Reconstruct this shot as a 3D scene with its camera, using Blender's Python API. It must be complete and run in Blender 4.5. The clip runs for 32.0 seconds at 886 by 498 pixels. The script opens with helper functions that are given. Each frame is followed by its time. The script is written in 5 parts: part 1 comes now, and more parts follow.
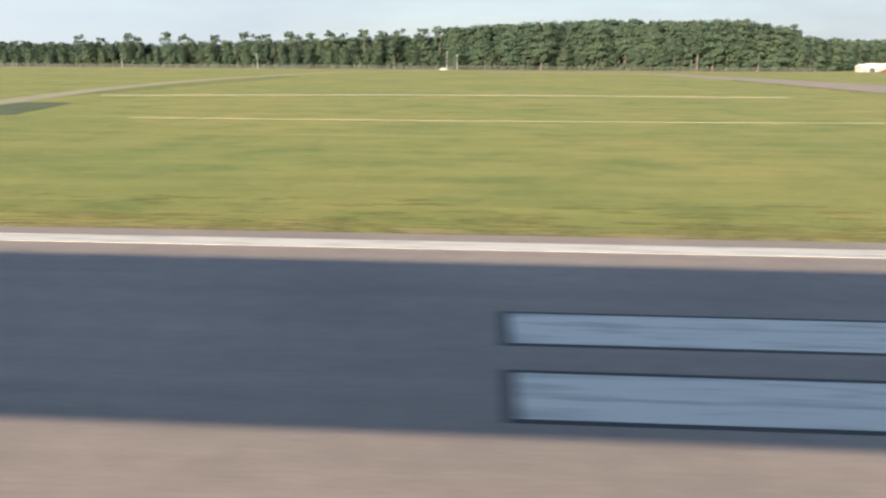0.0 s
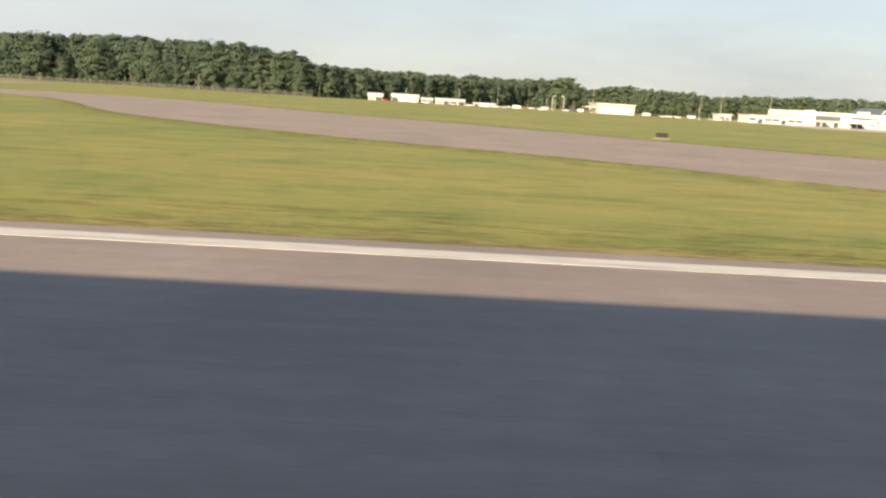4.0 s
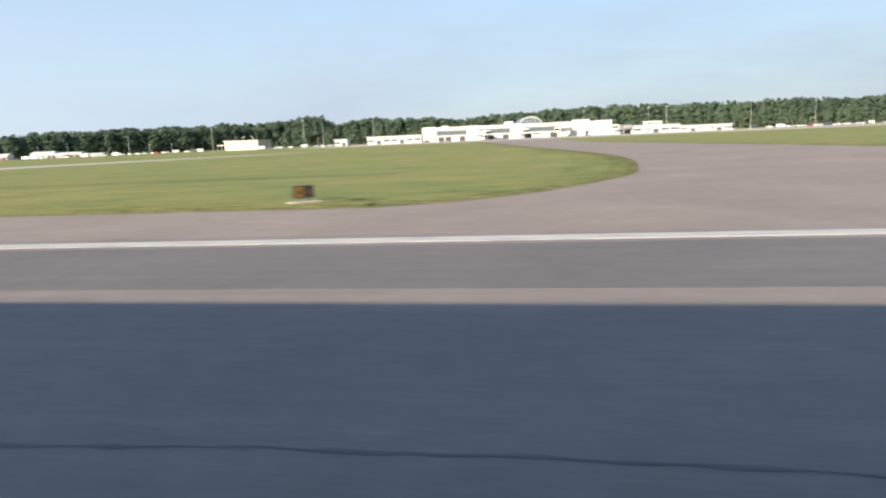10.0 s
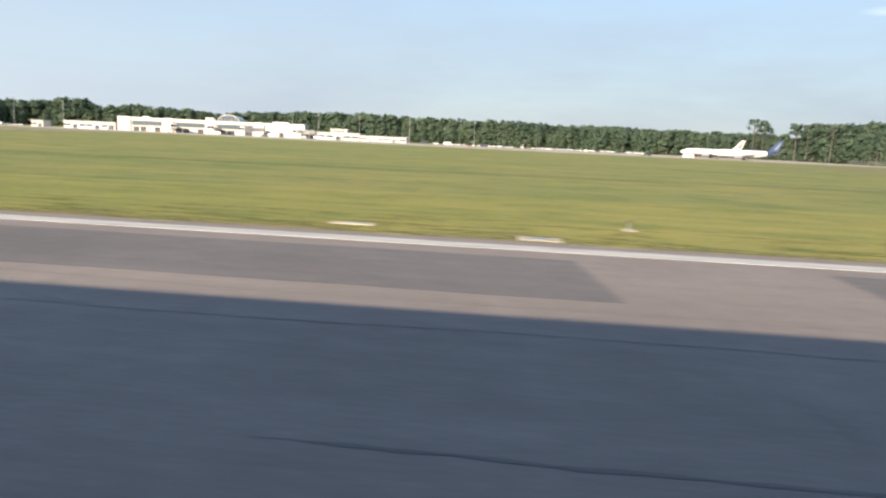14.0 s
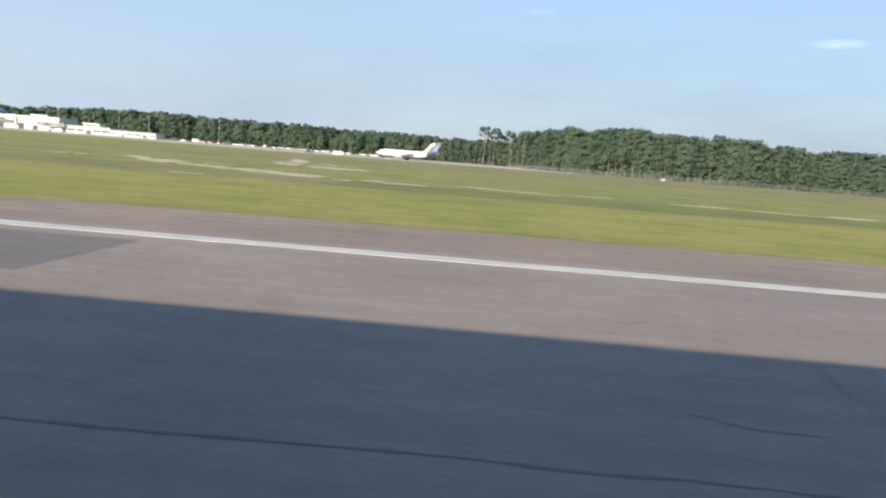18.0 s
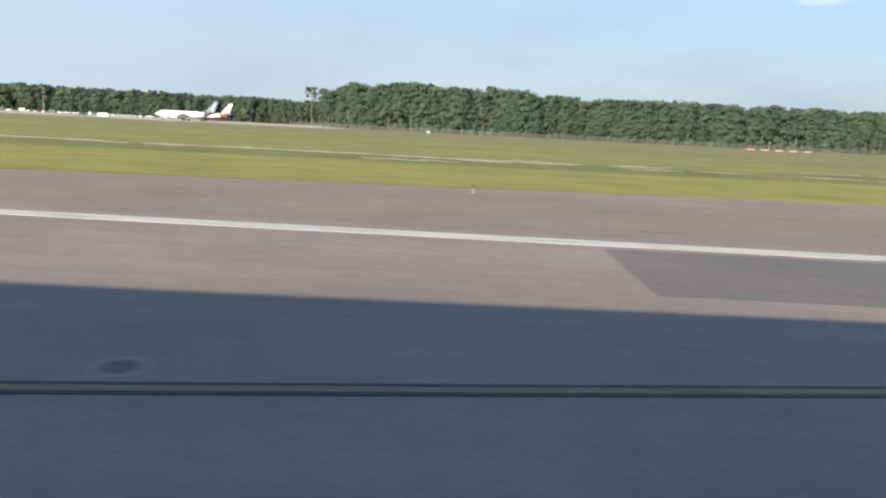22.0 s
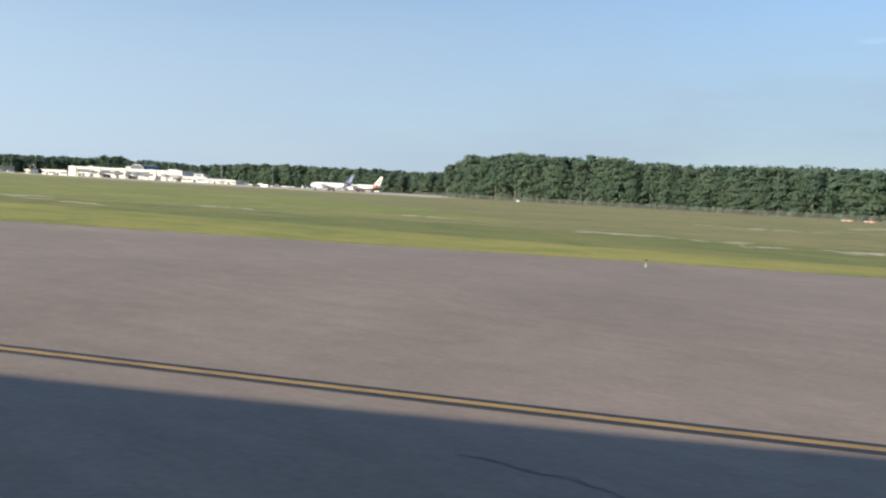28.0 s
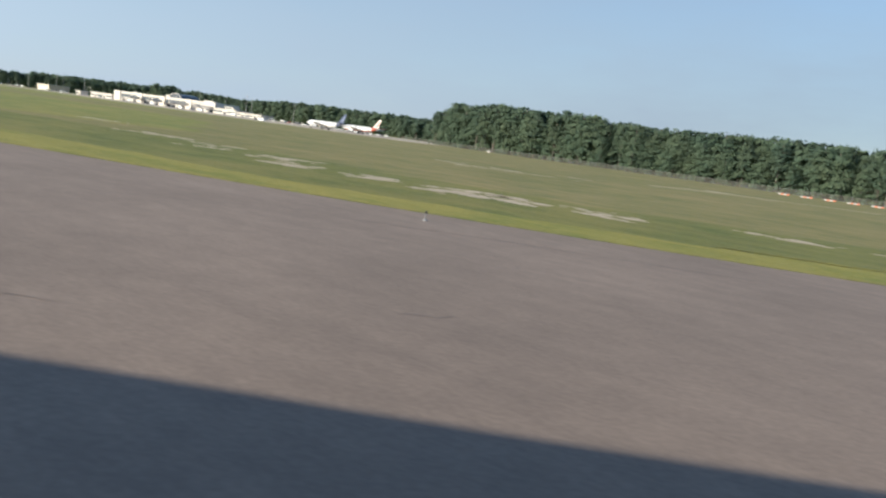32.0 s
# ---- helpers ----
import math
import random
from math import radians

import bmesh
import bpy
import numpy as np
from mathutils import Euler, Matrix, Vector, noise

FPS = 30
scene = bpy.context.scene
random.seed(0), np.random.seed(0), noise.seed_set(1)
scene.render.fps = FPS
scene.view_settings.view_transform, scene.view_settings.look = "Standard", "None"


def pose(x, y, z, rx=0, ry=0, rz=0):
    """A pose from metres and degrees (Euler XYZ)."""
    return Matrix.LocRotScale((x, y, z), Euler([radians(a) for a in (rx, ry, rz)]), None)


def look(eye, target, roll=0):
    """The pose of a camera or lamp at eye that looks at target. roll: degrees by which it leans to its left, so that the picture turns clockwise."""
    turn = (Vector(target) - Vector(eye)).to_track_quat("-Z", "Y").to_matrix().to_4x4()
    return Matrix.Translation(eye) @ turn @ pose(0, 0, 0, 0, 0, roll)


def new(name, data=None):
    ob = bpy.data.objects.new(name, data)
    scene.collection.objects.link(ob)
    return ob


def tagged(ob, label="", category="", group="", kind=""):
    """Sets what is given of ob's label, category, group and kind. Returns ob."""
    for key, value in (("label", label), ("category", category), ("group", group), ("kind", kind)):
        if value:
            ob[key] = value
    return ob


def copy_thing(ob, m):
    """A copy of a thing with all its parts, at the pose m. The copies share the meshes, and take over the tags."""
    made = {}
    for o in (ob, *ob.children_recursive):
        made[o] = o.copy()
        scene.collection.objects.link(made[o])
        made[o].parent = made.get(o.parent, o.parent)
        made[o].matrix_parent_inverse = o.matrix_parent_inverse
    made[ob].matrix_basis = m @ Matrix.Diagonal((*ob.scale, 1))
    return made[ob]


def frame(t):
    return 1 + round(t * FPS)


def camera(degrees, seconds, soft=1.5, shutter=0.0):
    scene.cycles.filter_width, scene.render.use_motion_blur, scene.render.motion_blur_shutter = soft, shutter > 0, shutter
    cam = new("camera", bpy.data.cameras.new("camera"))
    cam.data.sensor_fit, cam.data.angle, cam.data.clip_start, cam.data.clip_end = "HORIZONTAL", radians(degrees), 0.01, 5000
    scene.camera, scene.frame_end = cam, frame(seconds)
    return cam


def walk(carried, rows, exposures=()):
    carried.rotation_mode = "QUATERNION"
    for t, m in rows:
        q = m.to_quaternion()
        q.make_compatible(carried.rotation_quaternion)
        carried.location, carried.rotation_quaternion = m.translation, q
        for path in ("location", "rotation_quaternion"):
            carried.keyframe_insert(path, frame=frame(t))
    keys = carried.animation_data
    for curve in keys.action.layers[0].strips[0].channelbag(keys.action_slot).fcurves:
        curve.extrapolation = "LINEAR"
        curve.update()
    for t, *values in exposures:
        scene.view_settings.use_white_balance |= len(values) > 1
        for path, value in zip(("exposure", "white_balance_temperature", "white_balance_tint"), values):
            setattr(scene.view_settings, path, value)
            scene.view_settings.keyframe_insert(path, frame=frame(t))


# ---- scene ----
# camera and its ride along the runway, then out over the exit taxiway
# The ride is faster than a camera may go here, so the whole place stands at SIZE of its full measure; all numbers below are full metres.
SIZE = 0.6
cam = camera(64.95, 32.0, soft=2.25, shutter=0.2)
PATH = [
    (0, (-11.228, 0.107, 5.995), (-16.656, 96.430, -20.320), 0.33),
    (0.5, (21.686, 0.244, 5.849), (18.242, 97.287, -18.041), 0.71),
    (1, (54.311, 0.369, 5.702), (52.586, 97.557, -17.783), 2.71),
    (1.5, (86.715, 0.478, 5.551), (83.856, 96.429, -22.473), 3.35),
    (2, (118.866, 0.593, 5.400), (118.246, 97.788, -18.110), 2.67),
    (2.5, (150.732, 0.733, 5.252), (152.408, 98.332, -16.461), 2.45),
    (4.5, (279.596, 1.183, 4.698), (282.947, 98.817, -16.665), 3.57),
    (5, (311.856, 0.999, 4.527), (314.254, 98.495, -17.585), 2.15),
    (5.5, (343.570, 0.922, 4.376), (346.461, 98.222, -18.522), 3.77),
    (6, (374.755, 0.947, 4.237), (376.942, 97.627, -21.223), 2.36),
    (6.5, (405.417, 1.053, 4.104), (406.512, 96.759, -24.863), 1.92),
    (7, (435.560, 1.196, 3.971), (434.473, 97.229, -23.894), 1.49),
    (7.5, (465.187, 1.309, 3.831), (463.363, 97.832, -22.244), 0.50),
    (8, (494.304, 1.324, 3.682), (490.662, 98.999, -17.442), 4.32),
    (8.5, (522.921, 1.170, 3.522), (513.299, 99.263, -13.365), 3.22),
    (9, (551.041, 0.899, 3.411), (539.678, 99.022, -12.173), 1.78),
    (9.5, (578.665, 0.555, 3.345), (565.189, 98.616, -10.881), 0.60),
    (10, (605.787, 0.202, 3.313), (588.685, 97.438, -12.585), -2.47),
    (10.5, (632.396, -0.094, 3.306), (615.864, 97.035, -13.801), 0.89),
    (11, (658.475, -0.308, 3.308), (641.214, 96.620, -14.209), 1.18),
    (11.5, (684.003, -0.409, 3.324), (666.313, 96.439, -14.214), 0.91),
    (12, (708.953, -0.421, 3.339), (690.934, 96.496, -13.461), 1.85),
    (12.5, (733.305, -0.371, 3.348), (712.756, 96.541, -10.283), 1.14),
    (13, (757.069, -0.278, 3.352), (745.798, 98.235, -9.610), 1.45),
    (13.5, (780.262, -0.166, 3.353), (764.935, 97.484, -11.797), -0.08),
    (14, (802.903, -0.056, 3.352), (792.786, 98.227, -12.082), 2.62),
    (14.5, (825.008, 0.035, 3.351), (818.101, 98.665, -11.634), 3.73),
    (16.5, (907.004, -0.241, 3.343), (901.530, 98.422, -12.012), 2.41),
    (17, (925.279, -0.309, 3.345), (921.104, 98.410, -12.059), 6.55),
    (17.5, (942.890, -0.358, 3.350), (938.785, 98.307, -12.411), 6.83),
    (18, (959.861, -0.409, 3.353), (955.573, 98.640, -9.726), 4.46),
    (18.5, (976.190, -0.467, 3.347), (967.672, 98.487, -8.295), 2.59),
    (19, (991.885, -0.505, 3.342), (985.379, 98.806, -6.398), 5.65),
    (19.5, (1006.935, -0.486, 3.349), (1000.240, 98.934, -5.074), 3.64),
    (20, (1021.338, -0.412, 3.357), (1012.324, 98.753, -5.866), 2.91),
    (20.5, (1035.088, -0.283, 3.354), (1028.090, 98.526, -10.346), 2.47),
    (21, (1048.216, -0.061, 3.350), (1044.654, 98.599, -12.574), 2.84),
    (21.5, (1060.750, 0.296, 3.351), (1062.102, 99.109, -11.953), 5.83),
    (22, (1072.723, 0.796, 3.348), (1070.378, 99.276, -13.861), 2.83),
    (22.5, (1084.157, 1.455, 3.332), (1081.499, 99.802, -14.575), 3.84),
    (23, (1095.078, 2.330, 3.316), (1088.711, 100.533, -14.448), 3.99),
    (23.5, (1105.519, 3.476, 3.323), (1098.540, 101.927, -12.764), 6.16),
    (24, (1115.517, 4.850, 3.338), (1109.834, 103.625, -11.197), 7.85),
    (24.5, (1125.105, 6.405, 3.357), (1119.936, 104.891, -13.190), 4.60),
    (26.5, (1160.767, 15.831, 3.359), (1130.330, 109.941, -11.369), 4.51),
    (27, (1168.953, 18.546, 3.355), (1132.129, 110.973, -6.711), 1.68),
    (27.5, (1176.733, 21.341, 3.352), (1133.189, 111.019, -4.515), 3.31),
    (28, (1184.153, 24.224, 3.350), (1138.813, 112.975, -4.873), 2.95),
    (28.5, (1191.269, 27.202, 3.350), (1141.800, 113.838, -3.510), 1.38),
    (29, (1198.102, 30.274, 3.350), (1144.030, 114.060, -4.135), 1.85),
    (29.5, (1204.675, 33.422, 3.350), (1146.654, 114.434, -5.052), 2.10),
    (30, (1211.012, 36.616, 3.350), (1152.789, 117.245, -7.086), 0.79),
    (30.5, (1217.118, 39.830, 3.350), (1157.936, 119.561, -8.502), 1.17),
    (31, (1222.973, 43.037, 3.350), (1165.152, 124.096, -5.923), 2.77),
    (31.5, (1228.522, 46.223, 3.350), (1171.379, 127.462, -8.268), 3.15),
    (32, (1233.685, 49.384, 3.350), (1180.462, 132.641, -11.994), 7.58),
]
walk(cam, [(t, look(Vector(eye) * SIZE, Vector(target) * SIZE, roll)) for t, eye, target, roll in PATH],
     [(0, 1.27, 5920, 9.6), (1, 1.23, 6150, 11.6), (2, 1.23, 6430, 11.6), (5, 1.16, 6600, 11.6), (7, 1.36, 6210, 11.6), (8, 1.36, 6400, 11.6), (9, 1.19, 5910, 10.6), (10, 1.11, 5520, 9.1), (11, 1.06, 5670, 9.3), (12, 1.13, 5920, 9.6), (14, 1.1, 5720, 9.6), (17, 1.08, 5520, 8.6), (19, 0.92, 5320, 8.1), (22, 1.06, 5520, 8.6), (23, 1.21, 5720, 8.1), (24, 1.12, 5920, 9.6), (27, 1.01, 5670, 6.6), (28, 0.81, 5320, 6.6), (31, 0.71, 5270, 5.6), (32, 0.68, 5320, 6.1)])

# ---- world and sun ----
SUN_FROM = Vector((-0.443, -0.896, 0.0)).normalized()
SUN_HIGH = radians(16.6)
world = bpy.data.worlds.new("sky")
scene.world = world
world.use_nodes = True
wn, wl = world.node_tree.nodes, world.node_tree.links
sky = wn.new("ShaderNodeTexSky")
sky.sky_type, sky.sun_disc = "NISHITA", False
sky.sun_elevation, sky.sun_rotation = SUN_HIGH, math.atan2(SUN_FROM.x, SUN_FROM.y)
sky.air_density, sky.dust_density, sky.ozone_density = 1.0, 0.4, 0.8
# haze thickens towards the horizon, with thin cirrus above
haze = wn.new("ShaderNodeMix")
haze.data_type = "RGBA"
coords, split, rise = wn.new("ShaderNodeTexCoord"), wn.new("ShaderNodeSeparateXYZ"), wn.new("ShaderNodeMapRange")
rise.interpolation_type = "SMOOTHSTEP"
for k, v in enumerate((0.03, 0.5, 0.88, 0.0)):
    rise.inputs[k + 1].default_value = v
stretch, wisps, spread, thick = wn.new("ShaderNodeMapping"), wn.new("ShaderNodeTexNoise"), wn.new("ShaderNodeMapRange"), wn.new("ShaderNodeMath")
stretch.inputs["Scale"].default_value = (1.2, 1.2, 5.0)
wisps.inputs["Scale"].default_value, wisps.inputs["Detail"].default_value, wisps.inputs["Roughness"].default_value = 2.2, 6.0, 0.6
for k, v in enumerate((0.3, 0.75, -0.08, 0.1)):
    spread.inputs[k + 1].default_value = v
thick.operation, thick.use_clamp = "ADD", True
# the haze is brighter towards the sun's side
facing, glow, tinted = wn.new("ShaderNodeVectorMath"), wn.new("ShaderNodeMapRange"), wn.new("ShaderNodeMix")
facing.operation = "DOT_PRODUCT"
facing.inputs[1].default_value = SUN_FROM
for k, v in enumerate((-1.0, 1.0, 0.0, 1.0)):
    glow.inputs[k + 1].default_value = v
tinted.data_type = "RGBA"
tinted.inputs[6].default_value, tinted.inputs[7].default_value = (2.84, 2.98, 3.07, 1), (5.6, 5.9, 6.1, 1)
wl.new(coords.outputs["Generated"], facing.inputs[0])
wl.new(facing.outputs["Value"], glow.inputs[0])
wl.new(glow.outputs[0], tinted.inputs[0])
wl.new(tinted.outputs[2], haze.inputs[7])
wl.new(coords.outputs["Generated"], split.inputs[0])
wl.new(split.outputs["Z"], rise.inputs[0])
wl.new(coords.outputs["Generated"], stretch.inputs["Vector"])
wl.new(stretch.outputs["Vector"], wisps.inputs["Vector"])
wl.new(wisps.outputs["Fac"], spread.inputs[0])
wl.new(rise.outputs[0], thick.inputs[0])
wl.new(spread.outputs[0], thick.inputs[1])
wl.new(thick.outputs[0], haze.inputs[0])
wl.new(sky.outputs["Color"], haze.inputs[6])
sky_colour = haze.outputs[2]
# two small cirrus streaks
for way, size, strength in (((0.421, 0.891, 0.172), 0.04, 0.55), ((0.063, 0.977, 0.204), 0.03, 0.18)):
    away, flat, fall, grain, lit, cloud = (wn.new("ShaderNode" + n) for n in ("Mapping", "VectorMath", "MapRange", "TexNoise", "Math", "Mix"))
    away.vector_type = "POINT"
    away.inputs["Location"].default_value = (-way[0], -way[1], -5.5 * way[2])
    away.inputs["Scale"].default_value = (1, 1, 5.5)
    flat.operation = "LENGTH"
    fall.interpolation_type = "SMOOTHSTEP"
    for k, v in enumerate((size * 0.25, size, strength, 0.0)):
        fall.inputs[k + 1].default_value = v
    grain.inputs["Scale"].default_value, grain.inputs["Detail"].default_value = 28.0, 5.0
    lit.operation, lit.use_clamp = "MULTIPLY", True
    cloud.data_type = "RGBA"
    cloud.inputs[7].default_value = (6.6, 6.9, 7.0, 1)
    wl.new(coords.outputs["Generated"], away.inputs["Vector"])
    wl.new(away.outputs[0], flat.inputs[0])
    wl.new(flat.outputs["Value"], fall.inputs[0])
    wl.new(away.outputs[0], grain.inputs["Vector"])
    wl.new(fall.outputs[0], lit.inputs[0])
    wl.new(grain.outputs["Fac"], lit.inputs[1])
    wl.new(lit.outputs[0], cloud.inputs[0])
    wl.new(sky_colour, cloud.inputs[6])
    sky_colour = cloud.outputs[2]
wl.new(sky_colour, wn["Background"].inputs["Color"])
wn["Background"].inputs["Strength"].default_value = 0.088

sun_data = bpy.data.lights.new("sun", "SUN")
sun_data.energy, sun_data.angle, sun_data.color = 5.0, radians(0.55), (1.0, 0.79, 0.53)
sun = new("sun", sun_data)
sun_way = SUN_FROM * math.cos(SUN_HIGH) + Vector((0, 0, math.sin(SUN_HIGH)))
sun.matrix_world = look(sun_way * 100, (0, 0, 0))


# ---- materials ----
def material(name, colour, rough=0.8, metal=0.0):
    m = bpy.data.materials.new(name)
    m.use_nodes = True
    b = m.node_tree.nodes["Principled BSDF"]
    b.inputs["Base Color"].default_value = (*colour, 1)
    b.inputs["Roughness"].default_value = rough
    b.inputs["Metallic"].default_value = metal
    return m


def noise_of(m, scale, detail=4.0, stretch=(1, 1, 1), rough=0.6):
    n, l = m.node_tree.nodes, m.node_tree.links
    geo, mapping, tex = n.new("ShaderNodeNewGeometry"), n.new("ShaderNodeMapping"), n.new("ShaderNodeTexNoise")
    mapping.inputs["Scale"].default_value = [v / SIZE for v in stretch]
    tex.inputs["Scale"].default_value, tex.inputs["Detail"].default_value, tex.inputs["Roughness"].default_value = scale, detail, rough
    l.new(geo.outputs["Position"], mapping.inputs["Vector"])
    l.new(mapping.outputs["Vector"], tex.inputs["Vector"])
    return tex.outputs["Fac"]


def ramp(m, fac, stops):
    r = m.node_tree.nodes.new("ShaderNodeValToRGB")
    e = r.color_ramp.elements
    while len(e) < len(stops):
        e.new(0.5)
    for el, (p, c) in zip(e, stops):
        el.position, el.color = p, (*c, 1)
    m.node_tree.links.new(fac, r.inputs["Fac"])
    return r.outputs["Color"]


def mix(m, a, b, fac, kind="MIX"):
    x = m.node_tree.nodes.new("ShaderNodeMix")
    x.data_type, x.blend_type = "RGBA", kind
    for sock, v in ((x.inputs[6], a), (x.inputs[7], b), (x.inputs[0], fac)):
        if isinstance(v, bpy.types.NodeSocket):
            m.node_tree.links.new(v, sock)
        elif isinstance(v, tuple):
            sock.default_value = (*v, 1)
        else:
            sock.default_value = v
    return x.outputs[2]


def finish(m, colour, bump=None, strength=0.3, distance=0.02):
    n, l = m.node_tree.nodes, m.node_tree.links
    l.new(colour, n["Principled BSDF"].inputs["Base Color"])
    if bump is not None:
        b = n.new("ShaderNodeBump")
        b.inputs["Strength"].default_value, b.inputs["Distance"].default_value = strength, distance
        l.new(bump, b.inputs["Height"])
        l.new(b.outputs["Normal"], n["Principled BSDF"].inputs["Normal"])
    return m


def scaled(c, f):
    return tuple(v * f for v in c)


def paved(name, colour, streak=0.05, drawn=0.5):
    """Asphalt: fine stone grain, blotches, and faint streaks along the way of travel."""
    m = material(name, colour, 0.85)
    grain, blotch = noise_of(m, 9.0, 3), noise_of(m, 0.12, 5)
    streaks = noise_of(m, 1.0, 4, (streak, 1.1, 1))
    c = ramp(m, blotch, [(0.3, scaled(colour, 0.86)), (0.7, scaled(colour, 1.12))])
    c = mix(m, c, ramp(m, streaks, [(0.3, (0.80, 0.80, 0.81)), (0.66, (1.06, 1.05, 1.04))]), drawn, "MULTIPLY")
    c = mix(m, c, ramp(m, noise_of(m, 1.6, 4, (0.8, 1, 1), 0.7), [(0.34, (0.86, 0.86, 0.87)), (0.66, (1.1, 1.1, 1.09))]), 0.6, "MULTIPLY")
    c = mix(m, c, ramp(m, grain, [(0.3, (0.8, 0.8, 0.8)), (0.7, (1.15, 1.15, 1.15))]), 0.7, "MULTIPLY")
    return finish(m, c, grain, 0.12, 0.008)


ASPHALT = paved("worn_asphalt", (0.301, 0.247, 0.209))
SHOULDER = paved("pale_asphalt", (0.338, 0.268, 0.215), 0.4, 0.4)
PATCH = paved("dark_asphalt", (0.194, 0.17, 0.155))
EXIT_TOP = paved("exit_asphalt", (0.285, 0.22, 0.172), 0.3)
WORN_TOP = paved("worn_pale_asphalt", (0.34, 0.27, 0.205), 0.3)
RUBBER = paved("tyre_rubber_film", (0.275, 0.22, 0.181))
SCUFF = paved("dark_tyre_scuff", (0.19, 0.155, 0.135))
TAR = paved("old_tar", (0.105, 0.094, 0.089))
SEAL = paved("crack_sealer", (0.196, 0.170, 0.154))
RIM = paved("weathered_light_base", (0.33, 0.295, 0.24))
CONCRETE = paved("old_concrete", (0.568, 0.486, 0.378), 0.6)


def painted(name, colour):
    m = material(name, colour, 0.6)
    wear, fine = noise_of(m, 1.3, 6, (0.25, 2.5, 1)), noise_of(m, 14, 3)
    c = ramp(m, wear, [(0.36, scaled(colour, 0.68)), (0.52, colour)])
    c = mix(m, c, ramp(m, fine, [(0.3, (0.86, 0.86, 0.86)), (0.7, (1.06, 1.06, 1.06))]), 0.7, "MULTIPLY")
    return finish(m, c, fine, 0.1, 0.004)


WHITE_PAINT = painted("white_road_paint", (0.671, 0.623, 0.542))
YELLOW_PAINT = painted("yellow_road_paint", (0.52, 0.275, 0.045))
WORN_YELLOW = painted("worn_yellow_paint", (0.40, 0.29, 0.14))
SCUFFED_YELLOW = painted("scuffed_yellow_paint", (0.24, 0.19, 0.10))
EXIT_YELLOW = painted("dull_yellow_paint", (0.43, 0.26, 0.075))
GROOVE = painted("scuffed_grey_paint", (0.25, 0.24, 0.23))
BLACK_PAINT = painted("black_road_paint", (0.025, 0.025, 0.028))


def grassy(name, lush, dry, stretch=(0.06, 1, 1)):
    m = material(name, lush, 0.95)
    wide, mow, fine = noise_of(m, 0.035, 5), noise_of(m, 0.55, 5, stretch), noise_of(m, 3.2, 5)
    blades, patch = noise_of(m, 26.0, 3), noise_of(m, 0.2, 7, (0.7, 1.0, 1), 0.75)
    c = ramp(m, wide, [(0.34, lush), (0.66, dry)])
    c = mix(m, c, ramp(m, mow, [(0.3, (0.78, 0.82, 0.72)), (0.68, (1.14, 1.1, 1.12))]), 0.7, "MULTIPLY")
    c = mix(m, c, ramp(m, fine, [(0.3, (0.72, 0.76, 0.7)), (0.7, (1.16, 1.14, 1.15))]), 0.75, "MULTIPLY")
    c = mix(m, c, ramp(m, patch, [(0.36, (0.6, 0.76, 0.6)), (0.5, (1, 1, 1)), (0.64, (1.15, 1.1, 1.2))]), 0.85, "MULTIPLY")
    return finish(m, c, blades, 0.5, 0.05)


GRASS = grassy("meadow_grass", (0.221, 0.247, 0.051), (0.323, 0.286, 0.070))
ROUGH = grassy("rough_meadow", (0.224, 0.214, 0.066), (0.310, 0.256, 0.098), (0.12, 1, 1))
MOWN = grassy("mown_verge", (0.282, 0.274, 0.05), (0.352, 0.307, 0.065), (0.05, 1.4, 1))
DITCH = grassy("damp_grass", (0.172, 0.186, 0.038), (0.242, 0.224, 0.056), (0.1, 1, 1))
DARK_GRASS = grassy("dark_grass", (0.085, 0.11, 0.045), (0.14, 0.15, 0.06), (0.3, 1, 1))


def fringed(name, colour, cut):
    """Thin dead grass that lets the ground show through in patches."""
    m = grassy(name, colour, scaled(colour, 1.15), (0.2, 1, 1))
    n, l = m.node_tree.nodes, m.node_tree.links
    gap, hole, both = ramp(m, noise_of(m, 0.7, 6, (0.35, 1.6, 1), 0.7), [(cut - 0.06, (0, 0, 0)), (cut + 0.1, (1, 1, 1))]), n.new("ShaderNodeBsdfTransparent"), n.new("ShaderNodeMixShader")
    l.new(gap, both.inputs[0])
    l.new(hole.outputs[0], both.inputs[1])
    l.new(n["Principled BSDF"].outputs[0], both.inputs[2])
    l.new(both.outputs[0], n["Material Output"].inputs["Surface"])
    return m


FRINGE = fringed("dead_grass_fringe", (0.288, 0.238, 0.084), 0.46)
DRY = fringed("dry_thin_grass", (0.292, 0.256, 0.072), 0.53)
SPARSE = fringed("sparse_dry_grass", (0.292, 0.26, 0.068), 0.58)
SAND = paved("bare_sand", (0.43, 0.378, 0.275), 0.5)
TRACK = paved("grassy_track", (0.36, 0.315, 0.19), 0.5)
FLECK = paved("bleached_sand", (0.60, 0.50, 0.335), 0.4)


